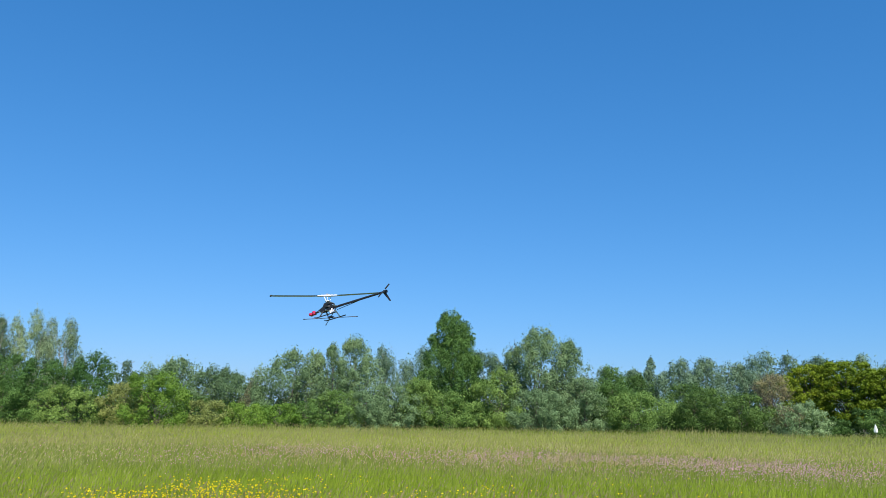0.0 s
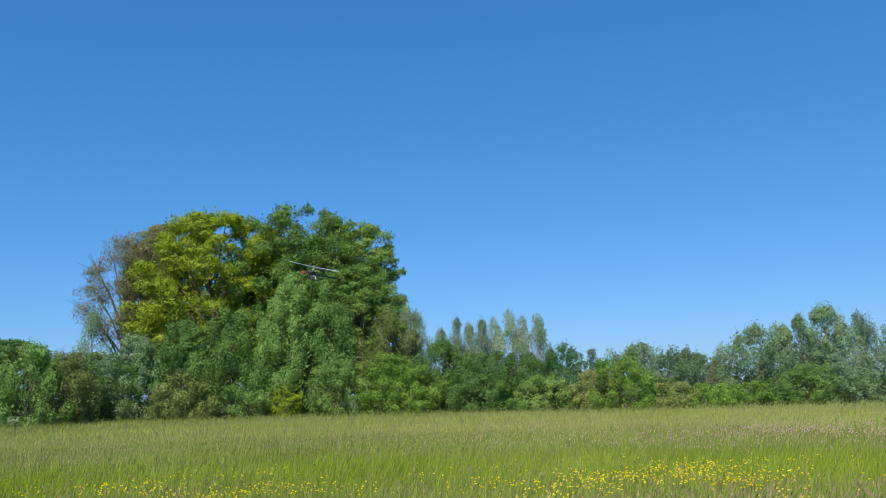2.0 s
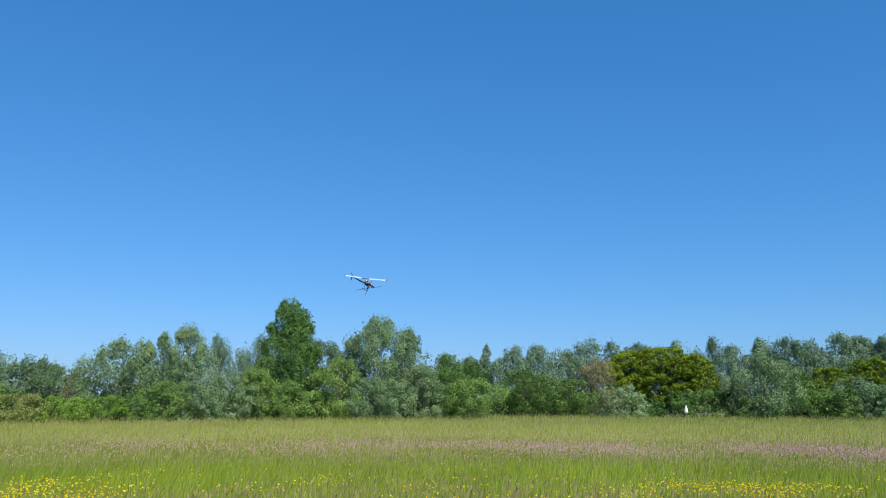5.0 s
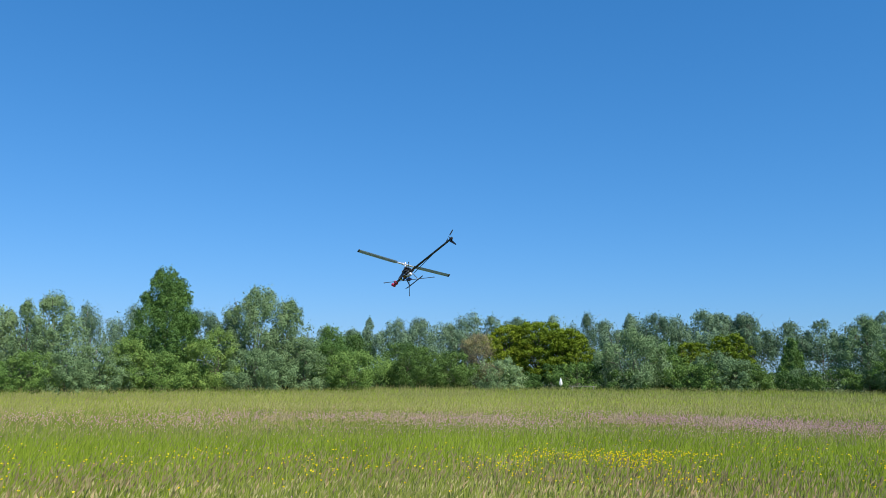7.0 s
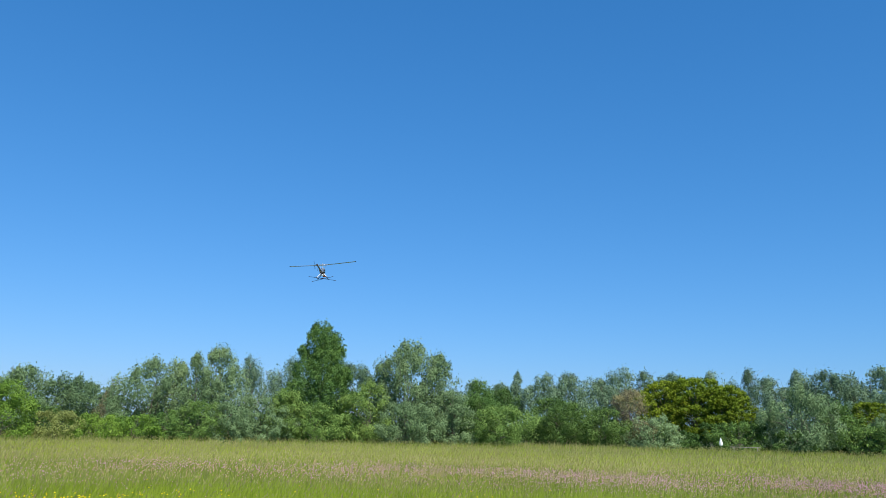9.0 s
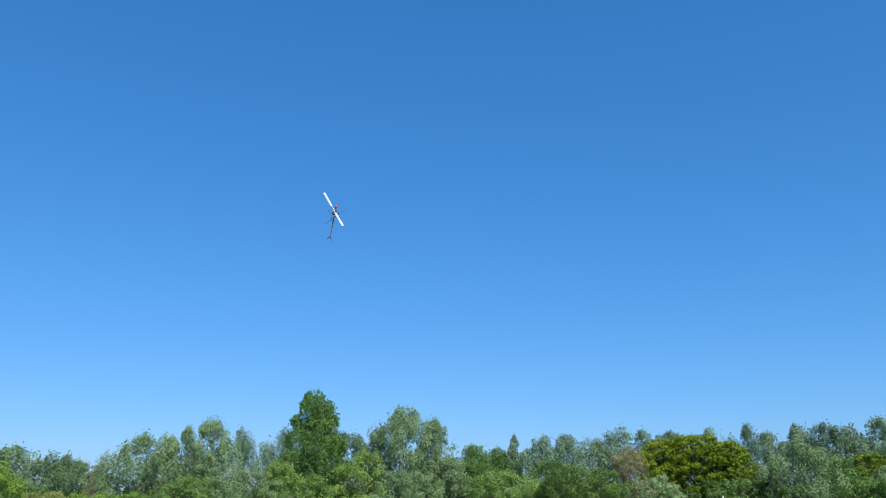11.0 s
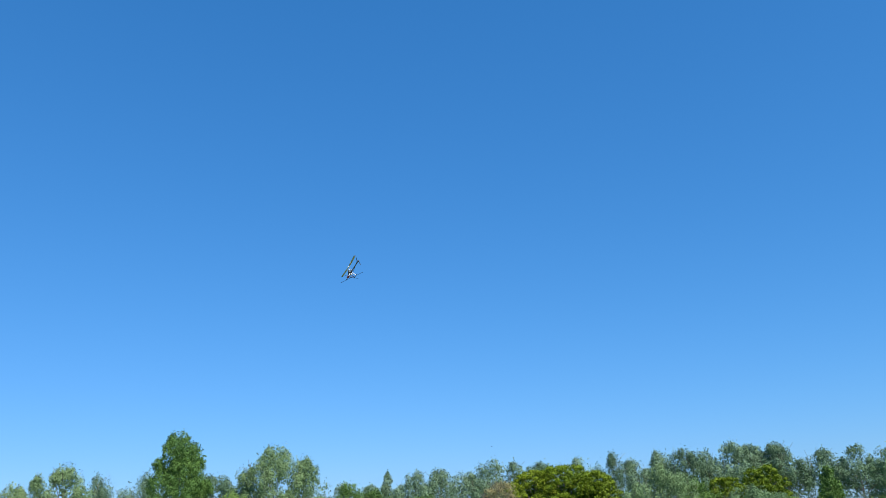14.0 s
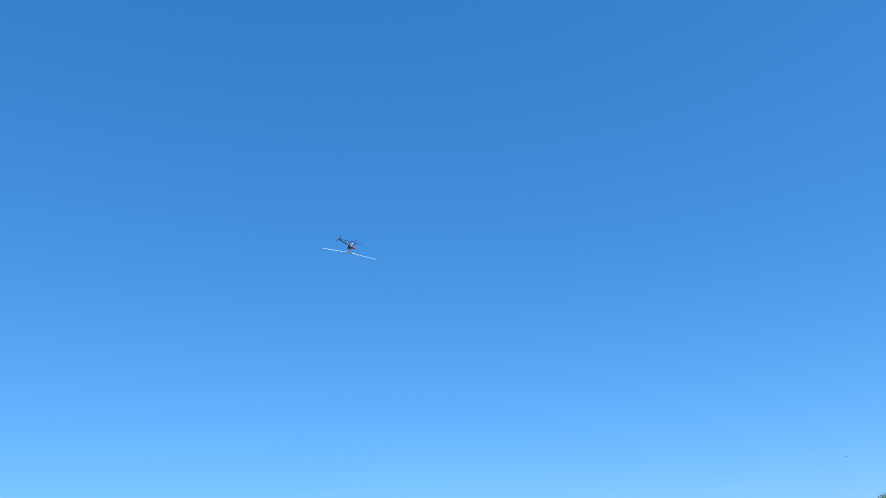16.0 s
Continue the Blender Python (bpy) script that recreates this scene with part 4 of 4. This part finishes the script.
def motions():
    walk(swallow, [
        (0.0, pose(-112.0, 180.8, 6.0, 0, 0, -42)),
        (15.4, pose(36.9, 47.3, 7.7, 0, 0, -42)),
        (16.0, pose(42.7, 42.1, 8.1, 0, 0, -42)),
    ])
    walk(heli, [
        (0.0, pose(-1.64, 11.14, 3.20, 4, 13, 154)),
        (0.1, pose(-2.30, 11.44, 3.19, 7, 11, 157)),
        (0.2, pose(-2.97, 11.71, 3.23, 3, 8, 154)),
        (0.3, pose(-3.64, 11.90, 3.31, 2, 8, 158)),
        (0.4, pose(-4.27, 12.06, 3.36, -3, 10, 155)),
        (0.5, pose(-4.82, 12.04, 3.38, -1, 13, 155)),
        (0.6, pose(-5.42, 12.20, 3.36, 4, 16, 152)),
        (0.7, pose(-6.07, 12.61, 3.34, 6, 12, 153)),
        (0.8, pose(-6.76, 13.00, 3.32, 5, 4, 154)),
        (0.9, pose(-7.49, 13.38, 3.40, -1, -3, 156)),
        (1.0, pose(-8.28, 13.84, 3.58, -6, -5, 156)),
        (1.1, pose(-9.07, 14.29, 3.78, -3, -1, 160)),
        (1.2, pose(-9.80, 14.73, 3.99, -2, 2, 159)),
        (1.3, pose(-10.56, 15.18, 4.21, -4, 3, 162)),
        (1.4, pose(-11.29, 15.55, 4.28, -4, -1, 171)),
        (1.5, pose(-11.96, 15.87, 4.37, -4, -2, 178)),
        (1.6, pose(-12.57, 16.11, 4.48, -8, -8, -160)),
        (1.7, pose(-12.93, 16.08, 4.61, -14, -10, -145)),
        (1.8, pose(-13.23, 16.05, 4.75, -16, -7, -131)),
        (1.9, pose(-13.52, 16.01, 4.90, -19, -6, -117)),
        (2.0, pose(-13.86, 16.20, 5.05, -22, -4, -103)),
        (2.1, pose(-14.13, 16.34, 5.13, -25, -1, -91)),
        (2.2, pose(-14.29, 16.48, 5.28, -27, 2, -80)),
        (2.3, pose(-14.44, 16.63, 5.43, -29, 7, -69)),
        (2.4, pose(-14.49, 16.80, 5.60, -31, 13, -59)),
        (2.5, pose(-14.54, 16.96, 5.77, -31, 19, -48)),
        (2.6, pose(-14.42, 17.23, 5.92, -32, 26, -39)),
        (2.7, pose(-14.30, 17.50, 6.07, -25, 35, -31)),
        (2.8, pose(-14.12, 17.83, 6.21, -15, 38, -18)),
        (2.9, pose(-13.89, 18.19, 6.33, -3, 39, -5)),
        (3.0, pose(-13.57, 18.60, 6.36, 9, 42, 9)),
        (3.1, pose(-13.18, 19.00, 6.38, 15, 37, 32)),
        (3.2, pose(-12.86, 19.49, 6.42, 38, 34, 34)),
        (3.3, pose(-12.38, 19.94, 6.40, 28, 31, 30)),
        (3.4, pose(-11.80, 20.30, 6.36, 29, 28, 31)),
        (3.5, pose(-11.22, 20.76, 6.31, 27, 29, 23)),
        (3.6, pose(-10.55, 21.18, 6.33, 11, 28, 10)),
        (3.7, pose(-9.79, 21.47, 6.23, 24, 30, 7)),
        (3.8, pose(-8.98, 21.75, 6.14, 22, 27, 1)),
        (3.9, pose(-8.16, 22.04, 6.03, 24, 27, -2)),
        (4.0, pose(-7.26, 22.16, 5.90, 22, 27, -10)),
        (4.1, pose(-6.37, 22.34, 5.75, 24, 26, -12)),
        (4.2, pose(-5.46, 22.58, 5.65, 25, 26, -19)),
        (4.3, pose(-4.53, 22.82, 5.56, 20, 24, -26)),
        (4.4, pose(-3.55, 22.82, 5.42, 26, 24, -29)),
        (4.5, pose(-2.59, 22.79, 5.32, 24, 23, -34)),
        (4.6, pose(-1.62, 22.71, 5.24, 27, 25, -40)),
        (4.7, pose(-0.64, 22.50, 5.16, 27, 22, -48)),
        (4.8, pose(0.30, 22.27, 5.06, 28, 22, -54)),
        (4.9, pose(1.25, 22.20, 5.00, 31, 22, -58)),
        (5.0, pose(2.18, 22.15, 4.96, 33, 21, -63)),
        (5.1, pose(3.10, 22.11, 4.90, 37, 20, -65)),
        (5.2, pose(4.03, 22.12, 4.91, 36, 19, -70)),
        (5.3, pose(4.88, 22.00, 4.86, 37, 19, -71)),
        (5.4, pose(5.56, 21.73, 4.80, 37, 19, -74)),
        (5.5, pose(6.10, 21.33, 4.73, 37, 20, -79)),
        (5.6, pose(6.49, 20.81, 4.65, 38, 21, -85)),
        (5.7, pose(6.76, 20.19, 4.55, 38, 22, -93)),
        (5.8, pose(6.91, 19.50, 4.45, 38, 24, -102)),
        (5.9, pose(6.95, 18.74, 4.34, 38, 25, -112)),
        (6.0, pose(6.89, 17.94, 4.23, 37, 27, -124)),
        (6.1, pose(6.75, 17.12, 4.12, 36, 29, -135)),
        (6.2, pose(6.54, 16.28, 4.00, 35, 30, -148)),
        (6.3, pose(6.26, 15.46, 3.89, 33, 32, -161)),
        (6.4, pose(5.93, 14.67, 3.78, 31, 32, -173)),
        (6.5, pose(5.56, 13.93, 3.67, 29, 33, 174)),
        (6.6, pose(5.15, 13.25, 3.58, 27, 33, 162)),
        (6.7, pose(4.73, 12.65, 3.48, 25, 32, 151)),
        (6.8, pose(4.30, 12.16, 3.40, 23, 32, 141)),
        (6.9, pose(3.88, 11.78, 3.33, 22, 31, 132)),
        (7.0, pose(3.46, 11.54, 3.28, 21, 30, 125)),
        (7.1, pose(3.07, 11.46, 3.23, 20, 30, 120)),
        (7.2, pose(2.72, 11.56, 3.21, 20, 30, 116)),
        (7.3, pose(2.41, 11.84, 3.20, 20, 29, 115)),
        (7.4, pose(2.07, 11.93, 3.17, 15, 27, 111)),
        (7.5, pose(1.77, 12.30, 3.14, 10, 23, 104)),
        (7.6, pose(1.54, 12.85, 3.19, 13, 19, 102)),
        (7.7, pose(1.29, 13.39, 3.22, 7, 17, 102)),
        (7.8, pose(1.05, 13.53, 3.21, 4, 13, 97)),
        (7.9, pose(0.85, 13.72, 3.23, 6, 9, 97)),
        (8.0, pose(0.68, 14.19, 3.34, -6, 5, 94)),
        (8.1, pose(0.57, 14.76, 3.50, 1, 7, 91)),
        (8.2, pose(0.44, 15.16, 3.72, 6, 1, 89)),
        (8.3, pose(0.32, 15.53, 3.89, 1, 5, 88)),
        (8.4, pose(0.24, 15.91, 4.07, 2, 5, 87)),
        (8.5, pose(0.19, 16.25, 4.23, 4, 8, 85)),
        (8.6, pose(0.14, 16.67, 4.41, 4, 7, 84)),
        (8.7, pose(0.10, 17.05, 4.59, 4, 4, 83)),
        (8.8, pose(0.08, 17.40, 4.76, 0, 2, 83)),
        (8.9, pose(0.07, 17.74, 4.95, -2, 1, 82)),
        (9.0, pose(0.06, 18.09, 5.13, -3, 1, 82)),
        (9.1, pose(0.08, 18.37, 5.27, -2, 1, 81)),
        (9.2, pose(0.09, 18.53, 5.42, 0, 2, 80)),
        (9.3, pose(0.10, 18.81, 5.60, 0, 2, 79)),
        (9.4, pose(0.11, 19.11, 5.81, 0, 1, 79)),
        (9.5, pose(0.12, 19.41, 6.05, 0, -2, 79)),
        (9.6, pose(0.14, 19.72, 6.31, 0, -5, 79)),
        (9.7, pose(0.16, 20.03, 6.58, 0, -8, 79)),
        (9.8, pose(0.18, 20.34, 6.87, 0, -13, 78)),
        (9.9, pose(0.21, 20.65, 7.18, 0, -17, 78)),
        (10.0, pose(0.24, 20.95, 7.48, 0, -22, 77)),
        (10.1, pose(0.27, 21.24, 7.79, 1, -27, 77)),
        (10.2, pose(0.30, 21.53, 8.09, 1, -33, 76)),
        (10.3, pose(0.33, 21.80, 8.38, 1, -38, 76)),
        (10.4, pose(0.36, 22.05, 8.66, 2, -43, 75)),
        (10.5, pose(0.39, 22.29, 8.93, 2, -48, 74)),
        (10.6, pose(0.42, 22.51, 9.17, 3, -53, 73)),
        (10.7, pose(0.45, 22.70, 9.39, 4, -58, 72)),
        (10.8, pose(0.47, 22.87, 9.58, 5, -62, 71)),
        (10.9, pose(0.50, 23.02, 9.73, 6, -66, 69)),
        (11.0, pose(0.52, 23.13, 9.85, 7, -69, 68)),
        (11.1, pose(0.53, 23.21, 9.92, 9, -71, 67)),
        (11.2, pose(0.54, 23.25, 9.95, 10, -72, 66)),
        (11.3, pose(0.55, 23.26, 9.92, 10, -73, 65)),
        (11.4, pose(0.57, 23.16, 9.98, 41, -84, 36)),
        (11.5, pose(0.59, 23.06, 9.93, 150, -78, -69)),
        (11.6, pose(0.57, 23.14, 9.83, 163, -63, -86)),
        (11.7, pose(0.56, 23.21, 9.72, 161, -57, -90)),
        (11.8, pose(0.62, 22.92, 9.39, 167, -40, -90)),
        (11.9, pose(0.67, 22.88, 9.27, 165, -26, -92)),
        (12.0, pose(0.78, 22.50, 9.01, 170, -18, -92)),
        (12.1, pose(0.92, 22.59, 8.95, 171, -10, -94)),
        (12.2, pose(1.06, 22.56, 8.93, 168, -4, -94)),
        (12.3, pose(1.26, 22.46, 8.90, 169, -1, -93)),
        (12.4, pose(1.47, 22.42, 8.93, 175, 17, -91)),
        (12.5, pose(1.68, 22.43, 9.10, 176, 31, -88)),
        (12.6, pose(1.91, 22.36, 9.27, 175, 31, -94)),
        (12.7, pose(2.16, 22.32, 9.48, 175, 39, -105)),
        (12.8, pose(2.38, 21.98, 9.65, 169, 55, -105)),
        (12.9, pose(2.57, 21.55, 9.67, 163, 64, -108)),
        (13.0, pose(2.74, 21.12, 9.59, 145, 77, -130)),
        (13.1, pose(3.02, 21.01, 9.56, 128, 85, -153)),
        (13.2, pose(3.21, 20.89, 9.48, 18, 72, 99)),
        (13.3, pose(3.40, 20.64, 9.18, 6, 58, 87)),
        (13.4, pose(3.62, 20.53, 8.98, -3, 38, 83)),
        (13.5, pose(3.82, 20.52, 8.76, -10, 23, 82)),
        (13.6, pose(4.09, 20.73, 8.71, -11, 13, 83)),
        (13.7, pose(4.29, 21.01, 8.72, -17, 7, 84)),
        (13.8, pose(4.40, 21.22, 8.72, -18, 6, 88)),
        (13.9, pose(4.51, 21.56, 8.80, -16, 6, 90)),
        (14.0, pose(4.53, 21.69, 8.83, -15, 5, 92)),
        (14.1, pose(4.53, 21.82, 8.89, -7, 3, 95)),
        (14.2, pose(4.52, 21.93, 9.00, -3, 2, 96)),
        (14.3, pose(4.47, 21.85, 9.15, -2, -9, 95)),
        (14.4, pose(4.40, 21.77, 9.30, -5, -17, 97)),
        (14.5, pose(4.38, 21.69, 9.50, -7, -27, 97)),
        (14.6, pose(4.36, 21.66, 9.75, -11, -38, 98)),
        (14.7, pose(4.36, 21.59, 10.00, -10, -47, 101)),
        (14.8, pose(4.38, 21.47, 10.32, -8, -63, 105)),
        (14.9, pose(4.43, 21.32, 10.57, -8, -77, 102)),
        (15.0, pose(4.48, 21.13, 10.72, -12, -89, 101)),
        (15.1, pose(4.54, 20.87, 10.75, 164, -79, -79)),
        (15.2, pose(4.63, 20.76, 10.78, 162, -72, -79)),
        (15.3, pose(4.82, 20.95, 10.79, 173, -56, -80)),
        (15.4, pose(4.89, 20.94, 10.70, 173, -41, -81)),
        (15.5, pose(4.89, 20.76, 10.58, 169, -30, -77)),
        (15.6, pose(4.93, 20.70, 10.54, 170, -23, -78)),
        (15.7, pose(4.96, 20.73, 10.60, 175, -15, -79)),
        (15.8, pose(4.94, 20.57, 10.61, 176, -3, -81)),
        (15.9, pose(4.82, 20.36, 10.65, 166, 20, -87)),
        (16.0, pose(4.89, 20.17, 10.75, -179, 35, -79)),
    ])
    walk(main_rotor, [
        (0.0, pose(0, 0, 0, 0, 0, 48)),
        (0.1, pose(0, 0, 0, 0, 0, -15)),
        (0.2, pose(0, 0, 0, 0, 0, -66)),
        (0.3, pose(0, 0, 0, 0, 0, -119)),
        (0.4, pose(0, 0, 0, 0, 0, -175)),
        (0.5, pose(0, 0, 0, 0, 0, -227)),
        (0.6, pose(0, 0, 0, 0, 0, -277)),
        (0.7, pose(0, 0, 0, 0, 0, -345)),
        (0.8, pose(0, 0, 0, 0, 0, -398)),
        (0.9, pose(0, 0, 0, 0, 0, -452)),
        (1.0, pose(0, 0, 0, 0, 0, -510)),
        (1.1, pose(0, 0, 0, 0, 0, -553)),
        (1.2, pose(0, 0, 0, 0, 0, -623)),
        (1.3, pose(0, 0, 0, 0, 0, -668)),
        (1.4, pose(0, 0, 0, 0, 0, -692)),
        (1.5, pose(0, 0, 0, 0, 0, -779)),
        (1.6, pose(0, 0, 0, 0, 0, -703)),
        (1.7, pose(0, 0, 0, 0, 0, -691)),
        (1.8, pose(0, 0, 0, 0, 0, -638)),
        (1.9, pose(0, 0, 0, 0, 0, -562)),
        (2.0, pose(0, 0, 0, 0, 0, -545)),
        (2.1, pose(0, 0, 0, 0, 0, -497)),
        (2.2, pose(0, 0, 0, 0, 0, -419)),
        (2.3, pose(0, 0, 0, 0, 0, -341)),
        (2.4, pose(0, 0, 0, 0, 0, -263)),
        (2.5, pose(0, 0, 0, 0, 0, -276)),
        (2.6, pose(0, 0, 0, 0, 0, -197)),
        (2.7, pose(0, 0, 0, 0, 0, -151)),
        (2.8, pose(0, 0, 0, 0, 0, -228)),
        (2.9, pose(0, 0, 0, 0, 0, -185)),
        (3.0, pose(0, 0, 0, 0, 0, -219)),
        (3.1, pose(0, 0, 0, 0, 0, -305)),
        (3.2, pose(0, 0, 0, 0, 0, -392)),
        (3.3, pose(0, 0, 0, 0, 0, -464)),
        (3.4, pose(0, 0, 0, 0, 0, -376)),
        (3.5, pose(0, 0, 0, 0, 0, -436)),
        (3.6, pose(0, 0, 0, 0, 0, -504)),
        (3.7, pose(0, 0, 0, 0, 0, -584)),
        (3.8, pose(0, 0, 0, 0, 0, -658)),
        (3.9, pose(0, 0, 0, 0, 0, -742)),
        (4.0, pose(0, 0, 0, 0, 0, -813)),
        (4.1, pose(0, 0, 0, 0, 0, -897)),
        (4.2, pose(0, 0, 0, 0, 0, -973)),
        (4.3, pose(0, 0, 0, 0, 0, -1050)),
        (4.4, pose(0, 0, 0, 0, 0, -1128)),
        (4.5, pose(0, 0, 0, 0, 0, -1204)),
        (4.6, pose(0, 0, 0, 0, 0, -1286)),
        (4.7, pose(0, 0, 0, 0, 0, -1358)),
        (4.8, pose(0, 0, 0, 0, 0, -1441)),
        (4.9, pose(0, 0, 0, 0, 0, -1521)),
        (5.0, pose(0, 0, 0, 0, 0, -1601)),
        (5.1, pose(0, 0, 0, 0, 0, -1689)),
        (5.2, pose(0, 0, 0, 0, 0, -1761)),
        (5.3, pose(0, 0, 0, 0, 0, -1709)),
        (5.4, pose(0, 0, 0, 0, 0, -1657)),
        (5.5, pose(0, 0, 0, 0, 0, -1605)),
        (5.6, pose(0, 0, 0, 0, 0, -1553)),
        (5.7, pose(0, 0, 0, 0, 0, -1501)),
        (5.8, pose(0, 0, 0, 0, 0, -1449)),
        (5.9, pose(0, 0, 0, 0, 0, -1397)),
        (6.0, pose(0, 0, 0, 0, 0, -1345)),
        (6.1, pose(0, 0, 0, 0, 0, -1293)),
        (6.2, pose(0, 0, 0, 0, 0, -1241)),
        (6.3, pose(0, 0, 0, 0, 0, -1189)),
        (6.4, pose(0, 0, 0, 0, 0, -1137)),
        (6.5, pose(0, 0, 0, 0, 0, -1085)),
        (6.6, pose(0, 0, 0, 0, 0, -1033)),
        (6.7, pose(0, 0, 0, 0, 0, -981)),
        (6.8, pose(0, 0, 0, 0, 0, -929)),
        (6.9, pose(0, 0, 0, 0, 0, -877)),
        (7.0, pose(0, 0, 0, 0, 0, -825)),
        (7.1, pose(0, 0, 0, 0, 0, -773)),
        (7.2, pose(0, 0, 0, 0, 0, -721)),
        (7.3, pose(0, 0, 0, 0, 0, -747)),
        (7.4, pose(0, 0, 0, 0, 0, -817)),
        (7.5, pose(0, 0, 0, 0, 0, -887)),
        (7.6, pose(0, 0, 0, 0, 0, -958)),
        (7.7, pose(0, 0, 0, 0, 0, -1018)),
        (7.8, pose(0, 0, 0, 0, 0, -1084)),
        (7.9, pose(0, 0, 0, 0, 0, -1144)),
        (8.0, pose(0, 0, 0, 0, 0, -1153)),
        (8.1, pose(0, 0, 0, 0, 0, -1075)),
        (8.2, pose(0, 0, 0, 0, 0, -1125)),
        (8.3, pose(0, 0, 0, 0, 0, -1161)),
        (8.4, pose(0, 0, 0, 0, 0, -1230)),
        (8.5, pose(0, 0, 0, 0, 0, -1281)),
        (8.6, pose(0, 0, 0, 0, 0, -1327)),
        (8.7, pose(0, 0, 0, 0, 0, -1388)),
        (8.8, pose(0, 0, 0, 0, 0, -1434)),
        (8.9, pose(0, 0, 0, 0, 0, -1382)),
        (9.0, pose(0, 0, 0, 0, 0, -1364)),
        (9.1, pose(0, 0, 0, 0, 0, -1403)),
        (9.2, pose(0, 0, 0, 0, 0, -1445)),
        (9.3, pose(0, 0, 0, 0, 0, -1393)),
        (9.4, pose(0, 0, 0, 0, 0, -1341)),
        (9.5, pose(0, 0, 0, 0, 0, -1289)),
        (9.6, pose(0, 0, 0, 0, 0, -1237)),
        (9.7, pose(0, 0, 0, 0, 0, -1185)),
        (9.8, pose(0, 0, 0, 0, 0, -1133)),
        (9.9, pose(0, 0, 0, 0, 0, -1081)),
        (10.0, pose(0, 0, 0, 0, 0, -1029)),
        (10.1, pose(0, 0, 0, 0, 0, -977)),
        (10.2, pose(0, 0, 0, 0, 0, -925)),
        (10.3, pose(0, 0, 0, 0, 0, -873)),
        (10.4, pose(0, 0, 0, 0, 0, -821)),
        (10.5, pose(0, 0, 0, 0, 0, -769)),
        (10.6, pose(0, 0, 0, 0, 0, -717)),
        (10.7, pose(0, 0, 0, 0, 0, -665)),
        (10.8, pose(0, 0, 0, 0, 0, -613)),
        (10.9, pose(0, 0, 0, 0, 0, -561)),
        (11.0, pose(0, 0, 0, 0, 0, -509)),
        (11.1, pose(0, 0, 0, 0, 0, -457)),
        (11.2, pose(0, 0, 0, 0, 0, -405)),
        (11.3, pose(0, 0, 0, 0, 0, -368)),
        (11.4, pose(0, 0, 0, 0, 0, -400)),
        (11.5, pose(0, 0, 0, 0, 0, -439)),
        (11.6, pose(0, 0, 0, 0, 0, -488)),
        (11.7, pose(0, 0, 0, 0, 0, -555)),
        (11.8, pose(0, 0, 0, 0, 0, -634)),
        (11.9, pose(0, 0, 0, 0, 0, -718)),
        (12.0, pose(0, 0, 0, 0, 0, -797)),
        (12.1, pose(0, 0, 0, 0, 0, -869)),
        (12.2, pose(0, 0, 0, 0, 0, -941)),
        (12.3, pose(0, 0, 0, 0, 0, -1004)),
        (12.4, pose(0, 0, 0, 0, 0, -1092)),
        (12.5, pose(0, 0, 0, 0, 0, -1144)),
        (12.6, pose(0, 0, 0, 0, 0, -1169)),
        (12.7, pose(0, 0, 0, 0, 0, -1218)),
        (12.8, pose(0, 0, 0, 0, 0, -1261)),
        (12.9, pose(0, 0, 0, 0, 0, -1308)),
        (13.0, pose(0, 0, 0, 0, 0, -1366)),
        (13.1, pose(0, 0, 0, 0, 0, -1425)),
        (13.2, pose(0, 0, 0, 0, 0, -1490)),
        (13.3, pose(0, 0, 0, 0, 0, -1559)),
        (13.4, pose(0, 0, 0, 0, 0, -1635)),
        (13.5, pose(0, 0, 0, 0, 0, -1707)),
        (13.6, pose(0, 0, 0, 0, 0, -1779)),
        (13.7, pose(0, 0, 0, 0, 0, -1842)),
        (13.8, pose(0, 0, 0, 0, 0, -1896)),
        (13.9, pose(0, 0, 0, 0, 0, -1939)),
        (14.0, pose(0, 0, 0, 0, 0, -1980)),
        (14.1, pose(0, 0, 0, 0, 0, -2023)),
        (14.2, pose(0, 0, 0, 0, 0, -2015)),
        (14.3, pose(0, 0, 0, 0, 0, -2050)),
        (14.4, pose(0, 0, 0, 0, 0, -2096)),
        (14.5, pose(0, 0, 0, 0, 0, -2120)),
        (14.6, pose(0, 0, 0, 0, 0, -2152)),
        (14.7, pose(0, 0, 0, 0, 0, -2185)),
        (14.8, pose(0, 0, 0, 0, 0, -2215)),
        (14.9, pose(0, 0, 0, 0, 0, -2244)),
        (15.0, pose(0, 0, 0, 0, 0, -2279)),
        (15.1, pose(0, 0, 0, 0, 0, -2316)),
        (15.2, pose(0, 0, 0, 0, 0, -2366)),
        (15.3, pose(0, 0, 0, 0, 0, -2428)),
        (15.4, pose(0, 0, 0, 0, 0, -2502)),
        (15.5, pose(0, 0, 0, 0, 0, -2564)),
        (15.6, pose(0, 0, 0, 0, 0, -2623)),
        (15.7, pose(0, 0, 0, 0, 0, -2678)),
        (15.8, pose(0, 0, 0, 0, 0, -2727)),
        (15.9, pose(0, 0, 0, 0, 0, -2717)),
        (16.0, pose(0, 0, 0, 0, 0, -2760)),
    ])


motions()
